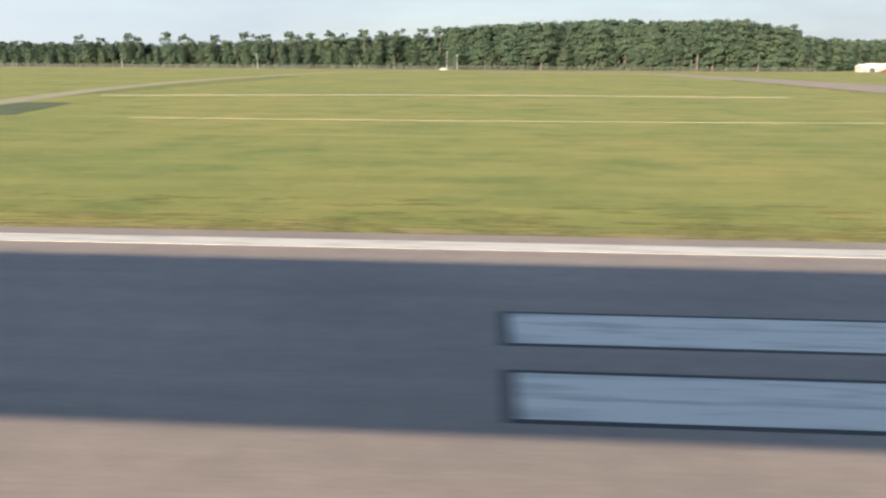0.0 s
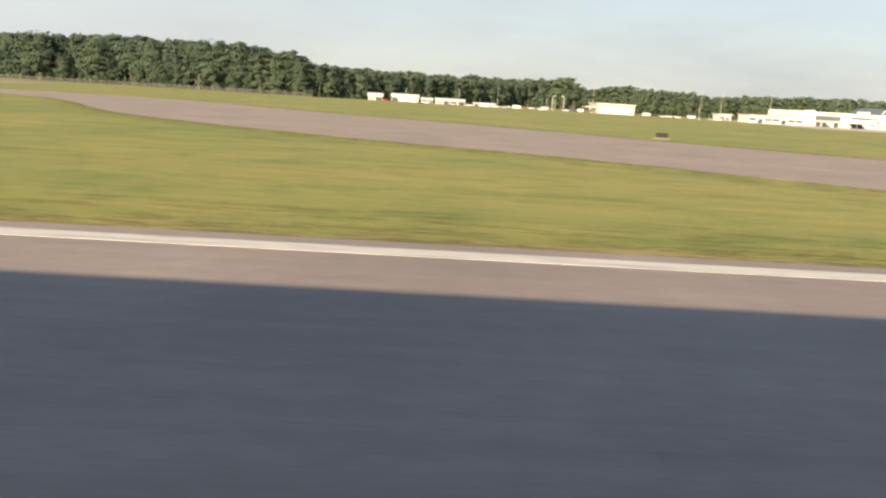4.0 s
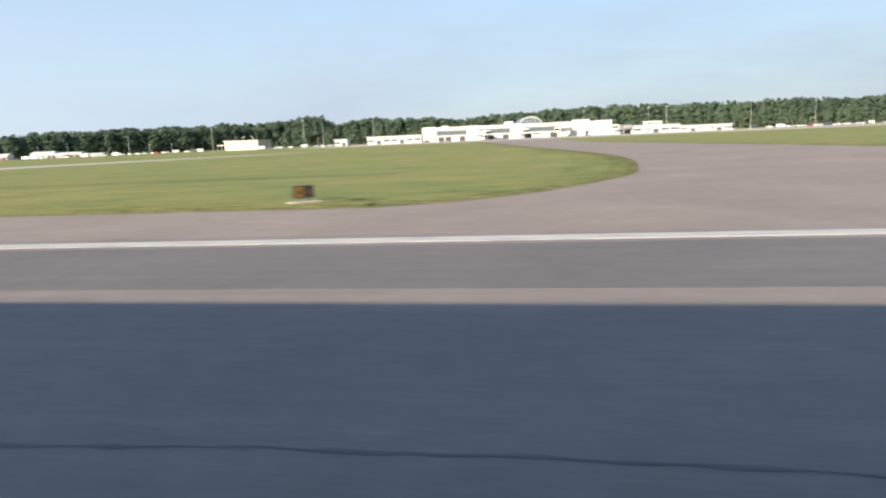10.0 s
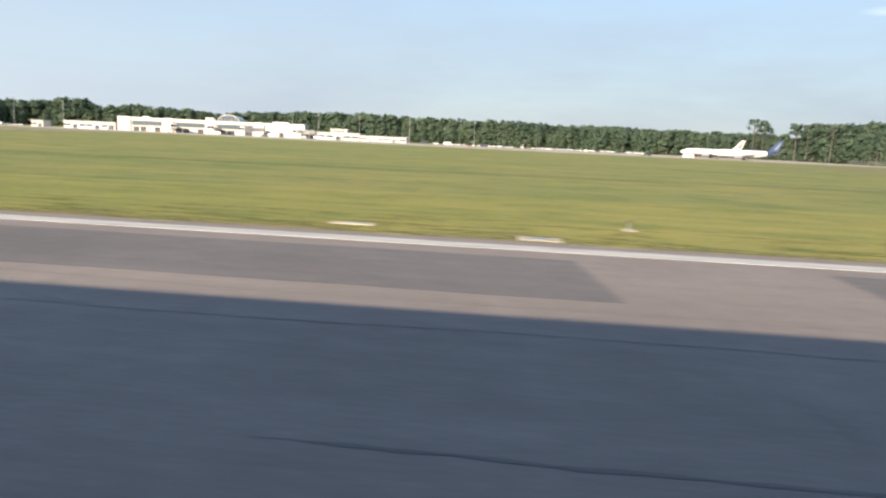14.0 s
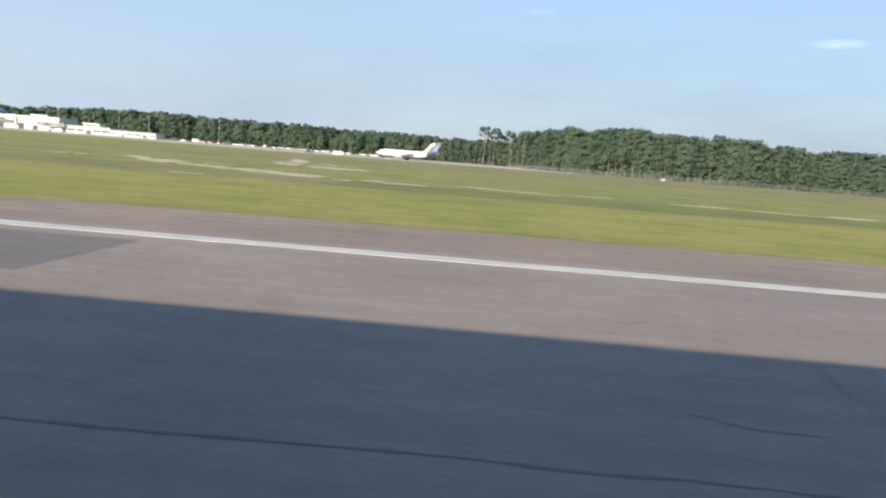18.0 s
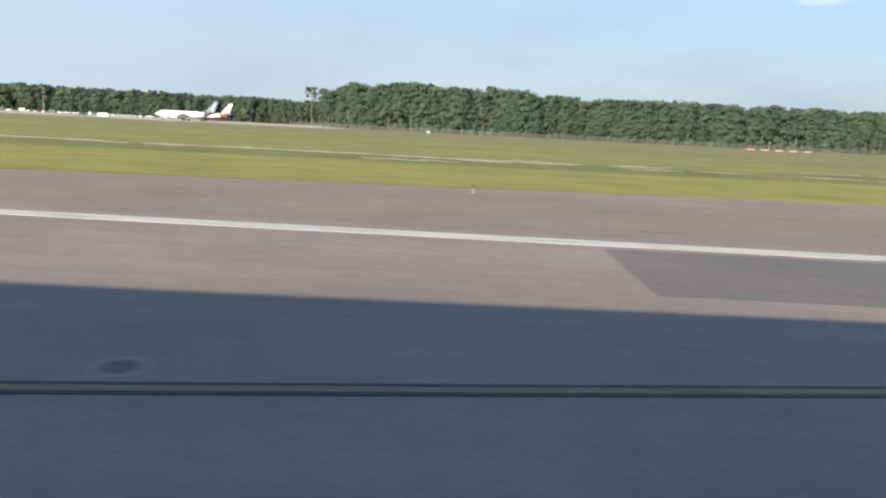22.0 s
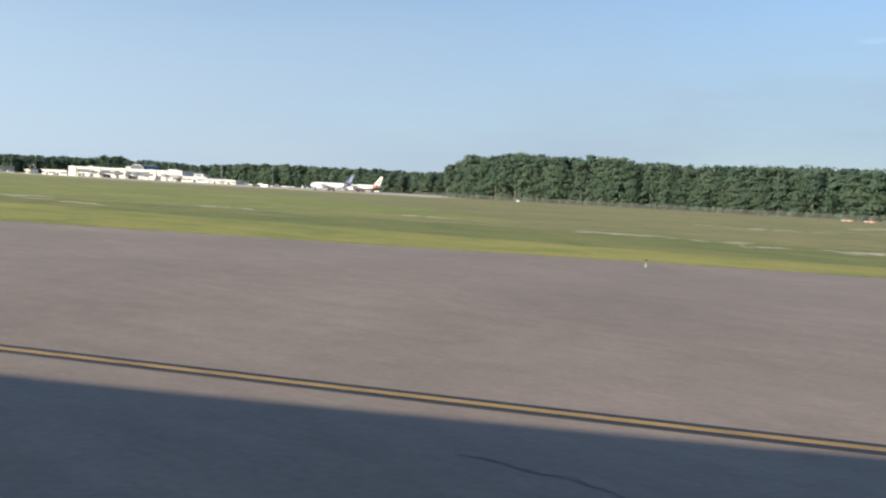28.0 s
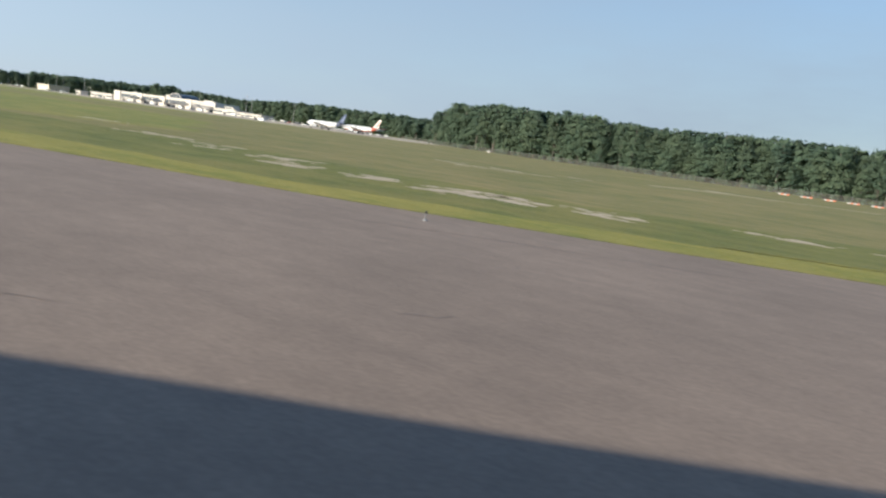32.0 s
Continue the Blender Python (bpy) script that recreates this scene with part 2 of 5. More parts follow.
def leafy(name, dark, light):
    m = material(name, dark, 0.75)
    n, l = m.node_tree.nodes, m.node_tree.links
    geo, info = n.new("ShaderNodeNewGeometry"), n.new("ShaderNodeObjectInfo")
    c = ramp(m, geo.outputs["Random Per Island"], [(0.0, dark), (1.0, light)])
    c = mix(m, c, ramp(m, noise_of(m, 0.09, 3), [(0.32, (0.80, 0.88, 0.9)), (0.68, (1.15, 1.08, 1.0))]), 0.85, "MULTIPLY")
    c = mix(m, c, ramp(m, info.outputs["Random"], [(0.0, (0.85, 0.9, 0.92)), (1.0, (1.12, 1.08, 1.0))]), 0.6, "MULTIPLY")
    finish(m, c)
    thin, both = n.new("ShaderNodeBsdfTranslucent"), n.new("ShaderNodeMixShader")
    both.inputs[0].default_value = 0.42
    l.new(c, thin.inputs["Color"])
    l.new(n["Principled BSDF"].outputs[0], both.inputs[1])
    l.new(thin.outputs[0], both.inputs[2])
    l.new(both.outputs[0], n["Material Output"].inputs["Surface"])
    n["Principled BSDF"].inputs["Specular IOR Level"].default_value = 0.2
    return m


PINE = leafy("pine_needles", (0.098, 0.142, 0.106), (0.129, 0.175, 0.124))
BROAD = leafy("broad_leaves", (0.101, 0.146, 0.103), (0.133, 0.180, 0.120))
BLADE = leafy("grass_blades", (0.224, 0.215, 0.039), (0.31, 0.275, 0.052))


def mottled(name, colour, rough=0.6, metal=0.0, scale=0.8, depth=0.12):
    m = material(name, colour, rough, metal)
    c = ramp(m, noise_of(m, scale, 5), [(0.3, scaled(colour, 1 - depth)), (0.7, scaled(colour, 1 + depth * 0.5))])
    c = mix(m, c, ramp(m, noise_of(m, scale * 9, 3), [(0.3, (0.94, 0.94, 0.94)), (0.7, (1.04, 1.04, 1.04))]), 0.7, "MULTIPLY")
    return finish(m, c)


BARK = mottled("pine_bark", (0.15, 0.135, 0.115), 0.95, 0, 2.5, 0.35)
WHITE_ROOF = mottled("white_metal_roof", (0.70, 0.68, 0.64), 0.5)
STUCCO = mottled("white_stucco", (0.666, 0.63, 0.567), 0.85, 0, 0.3)
TRIM = mottled("grey_metal_trim", (0.306, 0.31, 0.31), 0.5)
FRAME_GREY = mottled("grey_window_frame", (0.2, 0.205, 0.21), 0.5)
# near-black colour stands in for the shade inside bays, openings and intakes
DARK = mottled("shaded_recess", (0.07, 0.07, 0.075), 0.7)
ROOFING = mottled("pale_roofing", (0.495, 0.477, 0.45), 0.9)
TAN_WALL = mottled("tan_metal_siding", (0.558, 0.468, 0.36), 0.7)
GALV = mottled("galvanised_steel", (0.38, 0.38, 0.37), 0.45, 0.6)
WHITE_METAL = mottled("white_aircraft_paint", (0.72, 0.72, 0.711), 0.3)
RED_METAL = mottled("orange_red_paint", (0.46, 0.095, 0.055), 0.35)
BLUE_METAL = mottled("dark_blue_paint", (0.05, 0.07, 0.14), 0.35)
ENGINE_GREY = mottled("grey_engine_cowl", (0.35, 0.36, 0.38), 0.35, 0.3)
TYRE = mottled("tyre_rubber", (0.03, 0.03, 0.03), 0.9)
SIGN_BLACK = mottled("black_sign_face", (0.03, 0.03, 0.03), 0.5)
SIGN_DIM = mottled("dim_amber_lettering", (0.12, 0.065, 0.015), 0.5)
SIGN_DULL = mottled("dull_brown_sign_face", (0.07, 0.052, 0.026), 0.7)
SIGN_YELLOW = mottled("amber_sign_face", (0.27, 0.13, 0.02), 0.5)
ORANGE = mottled("orange_plastic", (0.56, 0.2, 0.11), 0.6)
# skin of the unseen half-tube added to shade the ground
SHADE_SKIN = mottled("shade_hull_skin", (0.66, 0.66, 0.65), 0.7)
GLASS = material("dark_window_glass", (0.03, 0.04, 0.05), 0.08)
FENCE_STEEL = mottled("weathered_fence_steel", (0.17, 0.17, 0.16), 0.7)
MESHWIRE = material("chain_link", (0.2, 0.2, 0.19), 0.6, 0.3)
nt = MESHWIRE.node_tree
holes = nt.nodes.new("ShaderNodeBsdfTransparent")
blend = nt.nodes.new("ShaderNodeMixShader")
blend.inputs[0].default_value = 0.16
nt.links.new(holes.outputs[0], blend.inputs[1])
nt.links.new(nt.nodes["Principled BSDF"].outputs[0], blend.inputs[2])
nt.links.new(blend.outputs[0], nt.nodes["Material Output"].inputs["Surface"])


# ---- building helpers ----
def mesh_of(name, bm, mat):
    me = bpy.data.meshes.new(name)
    bm.to_mesh(me)
    bm.free()
    me.materials.append(mat)
    return me


def part(name, bm, mat, parent=None, label=""):
    ob = new(name, mesh_of(name, bm, mat) if isinstance(bm, bmesh.types.BMesh) else bm)
    ob.parent = parent
    return tagged(ob, label)


def thing(name, place, label, category, group="", kind="", turn=0.0):
    ob = new(name)
    ob.matrix_world = pose(*place, 0, 0, turn)
    return tagged(ob, label, category, group, kind)


def box(bm, x0, x1, y0, y1, z0, z1, bevel=0.0):
    m = Matrix.Translation(((x0 + x1) / 2, (y0 + y1) / 2, (z0 + z1) / 2)) @ Matrix.Diagonal((abs(x1 - x0), abs(y1 - y0), abs(z1 - z0), 1))
    made = bmesh.ops.create_cube(bm, size=1, matrix=m)
    if bevel:
        edges = list({e for v in made["verts"] for e in v.link_edges})
        bmesh.ops.bevel(bm, geom=edges, offset=bevel, segments=2, affect="EDGES")
    return bm


def boxes(*rows):
    bm = bmesh.new()
    for row in rows:
        box(bm, *row)
    return bm


def rod(bm, a, b, r0, r1=None, sides=8):
    a, b = Vector(a), Vector(b)
    m = Matrix.Translation((a + b) / 2) @ (b - a).to_track_quat("Z", "Y").to_matrix().to_4x4()
    bmesh.ops.create_cone(bm, cap_ends=True, segments=sides, radius1=r0, radius2=r0 if r1 is None else r1, depth=(b - a).length, matrix=m)
    return bm


def prism(pts, top, bottom):
    """A slab with the outline pts, seen from above."""
    bm = bmesh.new()
    pts = [p for p, q in zip(pts, pts[-1:] + pts[:-1]) if math.hypot(p[0] - q[0], p[1] - q[1]) > 0.02]
    area = sum(a[0] * b[1] - b[0] * a[1] for a, b in zip(pts, pts[1:] + pts[:1]))
    pts = pts if area > 0 else pts[::-1]
    up = [bm.verts.new((x, y, top)) for x, y in pts]
    low = [bm.verts.new((x, y, bottom)) for x, y in pts]
    bm.faces.new(up)
    bm.faces.new(low[::-1])
    for i in range(len(pts)):
        j = (i + 1) % len(pts)
        bm.faces.new((up[i], low[i], low[j], up[j]))
    bm.normal_update()
    bmesh.ops.triangulate(bm, faces=[f for f in bm.faces if len(f.verts) > 4], ngon_method="EAR_CLIP")
    return bm


def smooth(pts, steps=8):
    """A curve through pts."""
    p = [Vector(q) for q in pts]
    p = [2 * p[0] - p[1]] + p + [2 * p[-1] - p[-2]]
    out = []
    for i in range(1, len(p) - 2):
        for s in range(steps):
            u = s / steps
            a, b, c, d = p[i - 1], p[i], p[i + 1], p[i + 2]
            out.append(0.5 * (2 * b + (c - a) * u + (2 * a - 5 * b + 4 * c - d) * u * u + (3 * b - a - 3 * c + d) * u**3))
    return [tuple(v) for v in out + [p[-2]]]


def ribbon(pts, left, right, top, thick=0.004):
    """A band along pts from left to right of its line (metres to the left are positive)."""
    bm, rows = bmesh.new(), []
    for i, q in enumerate(pts):
        way = (Vector(pts[min(i + 1, len(pts) - 1)]) - Vector(pts[max(i - 1, 0)])).normalized()
        side = Vector((-way.y, way.x))
        a, b = Vector(q) + side * left, Vector(q) + side * right
        rows.append([bm.verts.new((*v, z)) for v, z in ((a, top), (b, top), (a, top - thick), (b, top - thick))])
    for r, s in zip(rows, rows[1:]):
        bm.faces.new((r[0], r[1], s[1], s[0]))
        bm.faces.new((r[2], s[2], s[3], r[3]))
        bm.faces.new((r[0], s[0], s[2], r[2]))
        bm.faces.new((r[1], r[3], s[3], s[1]))
    bmesh.ops.recalc_face_normals(bm, faces=bm.faces[:])
    return bm


def sheet(pts, wide, top):
    """A thin mat to the left of a line."""
    bm, rows = bmesh.new(), []
    for i, q in enumerate(pts):
        way = (Vector(pts[min(i + 1, len(pts) - 1)]) - Vector(pts[max(i - 1, 0)])).normalized()
        rows.append([bm.verts.new((*v, top)) for v in (Vector(q), Vector(q) + Vector((-way.y, way.x)) * wide)])
    for a, b in zip(rows, rows[1:]):
        bm.faces.new((a[0], b[0], b[1], a[1]))
    return bm


def ragged(pts, amount, step, seed):
    """The outline with its long sides broken up unevenly."""
    rng, out = random.Random(seed), []
    for a, b in zip(pts, pts[1:] + pts[:1]):
        a, b = Vector(a), Vector(b)
        n = max(1, int((b - a).length / step))
        for i in range(n):
            q = a.lerp(b, i / n)
            out.append((q.x + rng.uniform(-amount, amount), q.y + rng.uniform(-amount, amount)))
    return out


def rough_line(pts, amount, step, seed):
    """An open line, broken up unevenly."""
    rng, out = random.Random(seed), [pts[0]]
    for a, b in zip(pts, pts[1:]):
        a, b = Vector(a), Vector(b)
        n = max(1, int((b - a).length / step))
        for i in range(1, n + 1):
            q = a.lerp(b, i / n)
            out.append((q.x, q.y + rng.uniform(-amount, amount)))
    return out


# ---- ground, runway and taxiways ----
ground = tagged(part("ground", prism([(-3200, -3200), (4200, -3200), (4200, 4200), (-3200, 4200)], -0.03, -3), GRASS),
                "open airfield meadow of yellow-green mown grass", "ground", kind="structure")
runway = tagged(part("runway", prism([(-900, -24), (2400, -24), (2400, 24), (-900, 24)], 0, -0.4), ASPHALT),
                "wide worn asphalt runway with white edge line", "runway", kind="structure")

NORTH_TAXI = (smooth([(40, 24), (49.5, 29), (57, 35), (63, 43), (66.2, 52), (67, 75)])
              + [(67, 110), (70, 237), (62, 330), (-10, 345), (-10, 362), (77, 340), (97, 158)]
              + smooth([(94.6, 130), (94.4, 77), (95, 58), (97.3, 44.6), (106, 31.8), (113, 27.9), (122, 24)]))
FAST_EXIT = (smooth([(99, 200), (108, 194), (120, 190), (150, 189), (176, 189), (197, 178), (214, 161), (238, 144), (258, 132), (290, 106), (330, 81), (376, 63.7), (410, 54.6), (437, 49.5), (470, 43.5), (505, 39.8)])
             + [(505, 24)]
             + smooth([(352, 24), (330, 28.3), (313, 33.9), (299.7, 42.9), (282, 52), (261, 66), (236, 78), (205, 100), (180, 135), (160, 152), (131, 160), (97, 158)]))
SOUTH_TAXI = (smooth([(505, 39.8), (545, 34.5), (590, 33.5), (597.5, 34), (603, 38), (608.1, 46.6), (612, 60), (612.5, 95), (601, 160), (590, 217), (562, 374)])
              + [(600, 374)]
              + smooth([(613, 223), (630, 150), (645, 87), (650, 68), (656.2, 52.2), (664, 37.3), (672, 31), (690, 25.5), (700, 24)]) + [(505, 24)])
for outline, words in ((NORTH_TAXI, "pale brown asphalt taxiway running out to the wood"), (FAST_EXIT, "pale asphalt high-speed exit sweeping off the runway"), (SOUTH_TAXI, "pale brown asphalt taxiway running to the terminal apron")):
    tagged(part("taxiway", prism(outline, -0.004, -0.4), SHOULDER), words, "taxiway", kind="structure")
EXIT = ([(936.5, 24), (937.0, 29.9), (938.4, 30.9)]
        + smooth([(938.4, 30.9), (945.6, 31.8), (975, 32.2), (1000, 33), (1038, 36.6), (1072, 40.6), (1110, 45.2), (1140, 52), (1165, 60), (1188, 67.4), (1217, 75.5), (1250, 88), (1300, 108)])
        + [(1480, 182), (1600, 190), (1600, 24)])
exit_taxiway = tagged(part("taxiway", prism(EXIT, -0.004, -0.4), EXIT_TOP), "broad pale asphalt exit taxiway beside the runway", "taxiway", kind="structure")
apron = tagged(part("apron", prism([(455, 375), (640, 375), (700, 362), (860, 345), (1010, 350), (1010, 520), (455, 520)], -0.012, -0.4), CONCRETE),
               "pale concrete apron before the terminal", "apron", kind="structure")
tagged(part("pavement", prism(ragged([(387, 90), (405, 86.5), (432, 113), (444, 118), (470, 150), (487, 175), (503, 205), (534, 262), (526, 247), (464, 191), (445, 167), (424, 145), (407, 123), (388, 95)], 0.5, 8, 3), -0.02, -0.3), CONCRETE),
                   "disused bleached concrete strip across the grass", "pavement", kind="structure")
track = tagged(part("dirt_road", ribbon(smooth([(-70, 50), (-73, 70), (-77, 94), (-82.5, 120), (-87, 150), (-90, 200), (-87, 250), (-79, 320), (-45, 380)]), 3.0, -2.2, -0.009, 0.1), TRACK),
               "sandy service track through the grass", "dirt road", kind="structure")
tagged(part("swale", prism(ragged(smooth([(-79.5, 110), (-80.5, 122), (-81.5, 136), (-84, 165), (-84, 200), (-80, 250)]) + smooth([(-73, 240), (-74.5, 180), (-75.5, 142), (-77, 121), (-77.5, 110)]), 0.5, 6, 31), -0.012, -0.2), DITCH), "dark grassy bank beside the service track", "swale", kind="structure")
tagged(part("swale", prism(ragged([(-77, 90), (-74, 94), (-67.7, 93.6), (-63.7, 81), (-62, 73), (-70, 70), (-78, 72)], 0.8, 4, 33), -0.01, -0.2), DARK_GRASS), "flat patch of darker grass beside the service track", "swale", kind="structure")
tagged(part("path", ribbon(smooth([(-74, 113.8), (-18, 124), (41, 125.2)]), 1.0, -1.0, -0.016, 0.1), FLECK), "narrow pale sandy line in the grass", "path", kind="structure")
tagged(part("path", ribbon(smooth([(-48, 71.5), (-3, 72), (34, 74.4)]), 0.18, -0.18, -0.016, 0.1), FLECK), "thin dry mowing line in the grass", "path", kind="structure")
tagged(part("road", ribbon([(-900, 398), (178, 402), (420, 440), (455, 448)], 3, -3, -0.02, 0.1), SHOULDER), "perimeter road along the airfield fence", "road", kind="structure")

# swales and verges
swales = (([(385, 76), (430, 69.5), (470, 65), (547, 65.3), (590, 66)], 2.6), ([(668, 76), (705, 73.7), (756, 72.8), (830, 78), (900, 88), (930, 96)], 2.4))
for pts, half in swales:
    tagged(part("swale", prism(ragged([(x, y + half) for x, y in smooth(pts)] + [(x, y - half) for x, y in smooth(pts)][::-1], 0.7, 4, len(pts)), -0.022, -0.2), DITCH),
           "damp dark green grass swale", "swale", kind="structure")
edge_line_out = smooth([(938, 31.1), (946, 31.9), (975, 32.3), (1000, 33.2), (1072, 40.7), (1140, 52.1), (1217, 75.6), (1300, 108.2), (1480, 182)])
verge_top = smooth([(946, 62.5), (980, 61.5), (1000, 64.5), (1030, 64), (1055, 64.5), (1083, 64.5), (1107, 66), (1138, 70), (1161, 72), (1188, 75.5), (1202, 77), (1214, 80), (1226, 84), (1234, 88.5), (1300, 113), (1480, 187)])
damp_top = smooth([(946, 76), (1000, 77.5), (1050, 78), (1083, 78.5), (1112, 83), (1137, 88.5), (1161, 93), (1182, 96), (1200, 97), (1234, 104), (1300, 129), (1480, 203)])
tagged(part("swale", prism(rough_line(verge_top, 0.5, 3, 7) + rough_line(damp_top, 1.4, 3, 9)[::-1], -0.022, -0.2), DITCH), "damp dark green grass swale", "swale", kind="structure")
tagged(part("verge", prism(rough_line(edge_line_out, 0.12, 2, 5) + rough_line(verge_top, 0.35, 3, 7)[::-1], -0.014, -0.1), MOWN), "bright mown grass verge along the taxiway", "verge", kind="structure")
tagged(part("meadow", prism(ragged([(890, 62), (950, 55), (1083, 66), (1300, 112), (1700, 232), (1700, 345), (1200, 352), (1010, 372), (880, 250)], 3, 9, 21), -0.026, -0.2), ROUGH), "rough olive and tan meadow with bare patches", "meadow", kind="structure")
tagged(part("verge", prism(ragged([(700, 24.2), (936.3, 24.2), (937, 31), (946, 32.2), (946, 62), (915, 63), (880, 56), (830, 47), (780, 42), (700, 40)], 0.12, 3, 57), -0.018, -0.2), MOWN), "mown grass verge beside the runway", "verge", kind="structure")

tagged(part("meadow", prism(ragged([(890, 84), (950, 76), (1050, 77), (1083, 78), (1140, 92), (1152, 110), (1118, 138), (1092, 160), (1050, 180), (960, 177), (905, 150)], 3, 7, 23), -0.024, -0.2), GRASS), "greener strip of meadow grass", "meadow", kind="structure")

# bare sandy patches in the meadow
taxiway_sand = [(1168.5, 95.3, 6, 1), (1177.5, 94.2, 5, 1), (1181, 90.6, 4, 1), (1189, 92, 6, 1.6), (1195, 87.5, 4, 1), (1201, 89.5, 4, 1), (1207, 90, 7, 1.6), (1211, 91.6, 5, 1.4),
                (1217, 93, 5, 1), (1228, 98.5, 6, 1), (1170, 146.6, 4, 2), (1178, 142, 7, 2), (1185, 145, 7, 2), (1181, 147.4, 5, 2), (1188, 158, 5, 2), (1205, 206, 14, 3),
                (1076, 78.5, 8, 1), (1082, 82, 5, 1), (1090, 79.5, 7, 1), (1093, 82, 5, 1), (1111, 75.5, 6, 0.8), (1120, 88.8, 6, 1), (1166, 93.8, 5, 1), (1066, 71, 7, 0.7)]
runway_sand = [(905, 92, 6, 1.2), (934, 82, 7, 1.6), (939, 78, 6, 1), (925, 87, 6, 1.2), (918, 92, 8, 4), (930, 126, 12, 10), (924, 134, 9, 8), (936, 116, 8, 6),
               (951, 77, 8, 1), (1041, 78, 6, 0.8), (1048, 79.5, 6, 0.8), (1142, 104, 6, 1.2)]
for i, (x, y, a, b) in enumerate(taxiway_sand + runway_sand):
    rng, verts, faces = random.Random(i), [], []
    deep = 0.5 if i < len(taxiway_sand) else 0.9
    for _ in range(16):
        cx, cy, r = x + rng.gauss(0, 0.36) * a, y + rng.gauss(0, 0.85) * b, a * rng.uniform(0.05, 0.23)
        first = len(verts)
        ring = [(k / 11 * math.tau, rng.uniform(0.5, 1.15)) for k in range(11)]
        verts += [(cx + r * q * math.cos(u), cy + (deep * r + 0.1) * q * math.sin(u), -0.008 + 0.0003 * _) for u, q in ring]
        faces.append(range(first, first + 11))
    me = bpy.data.meshes.new("sand_patch")
    me.from_pydata(verts, [], faces)
    me.materials.append(FLECK)
    tagged(new("sand_patch", me), "bare bleached sand showing through the grass", "sand patch", "bare patches", "structure")
# long washed-out streaks of sand, ragged along both sides
for i, (x0, y0, x1, y1, half) in enumerate((
        (907, 103, 914, 94, 3.4), (912.5, 95, 922, 85, 4.2), (920, 86, 928, 84.5, 2.2), (915, 170, 925, 136, 10), (922, 127, 931, 117, 7), (929, 118, 941, 118, 6), (928, 83, 935.5, 84.5, 3.2),
        (934, 82, 942.5, 79.6, 3.0), (930, 64.7, 934, 64.5, 1.0), (957, 84, 964, 81.6, 1.6), (962.5, 81.6, 969.5, 79.3, 1.4), (971, 82.6, 976.5, 84.5, 1.5), (982, 81.2, 990, 81.4, 1.8), (990, 81, 997.6, 77.8, 1.6), (998, 79, 1005.6, 81.4, 2.2),
        (1010, 78.4, 1018.6, 82.2, 2.2), (1018, 78.6, 1026.5, 79.2, 2.2), (1025.5, 79.2, 1033, 78.1, 2.4), (1032, 77.6, 1036.4, 76.2, 1.5), (1036.5, 79, 1043, 80, 1.1),
        (1051, 79, 1063.5, 79.6, 1.7), (1062.5, 79.4, 1071.5, 78, 1.8), (1070.5, 77.8, 1078, 75.7, 2.0), (1078.5, 77, 1085.6, 78.2, 1.9), (1089, 73.8, 1096, 75.6, 1.0), (1097, 76.2, 1104, 77.7, 0.9),
        (1188.4, 92, 1191.6, 95, 1.2), (1192.3, 86, 1196.7, 88.3, 1.2), (1200.4, 87.1, 1203.7, 89.3, 1.4), (1206.1, 87, 1208.8, 88.8, 1.2), (1206.2, 91.6, 1210.2, 93.5, 1.2),
        (1207.9, 89.7, 1211.6, 88.5, 1.3), (1211, 90.2, 1214.8, 89, 1.2), (1216.3, 91, 1220.8, 90.3, 0.8))):
    rng, n = random.Random(70 + i), 26
    mid = [(x0 + (x1 - x0) * k / n, y0 + (y1 - y0) * k / n + rng.gauss(0, 0.12), half * math.sin(math.pi * (k + 0.4) / (n + 0.8)) ** 0.6) for k in range(n + 1)]
    verts = [(x, y + w * rng.uniform(0.35, 1.15), -0.003) for x, y, w in mid] + [(x, y - w * rng.uniform(0.35, 1.15), -0.003) for x, y, w in mid]
    me = bpy.data.meshes.new("sand_patch")
    me.from_pydata(verts, [], [(k, n + 1 + k, n + 2 + k, k + 1) for k in range(n)])
    me.materials.append(FLECK)
    tagged(new("sand_patch", me), "long streak of bleached sand in the grass", "sand patch", "bare patches", "structure")
tagged(part("dirt_road", ribbon(smooth([(1193, 183), (1198, 196), (1204.5, 207), (1215.2, 213.4), (1232, 224), (1260, 238)]), 0.9, -0.9, -0.016, 0.1), FLECK), "bleached sandy track across the meadow", "dirt road", kind="structure")
tagged(part("road", ribbon([(1000, 374), (1100, 357), (1200, 349), (1500, 322)], 1.2, -1.2, -0.02, 0.1), SAND), "pale patrol track along the fence", "road", kind="structure")

# pale streaks worn along the edge of the exit taxiway
rng = random.Random(41)
for off in (-1.2, -2.1, -3.4, -5.0):
    first = rng.randrange(12)
    while first < len(edge_line_out) - 30:
        n = rng.randrange(5, 12)
        part("worn_streak", ribbon(edge_line_out[first:first + n], off + 0.09, off - 0.09, -0.0015, 0.02), WORN_TOP, exit_taxiway, "pale worn streak along the pavement")
        first += n + rng.randrange(2, 8)

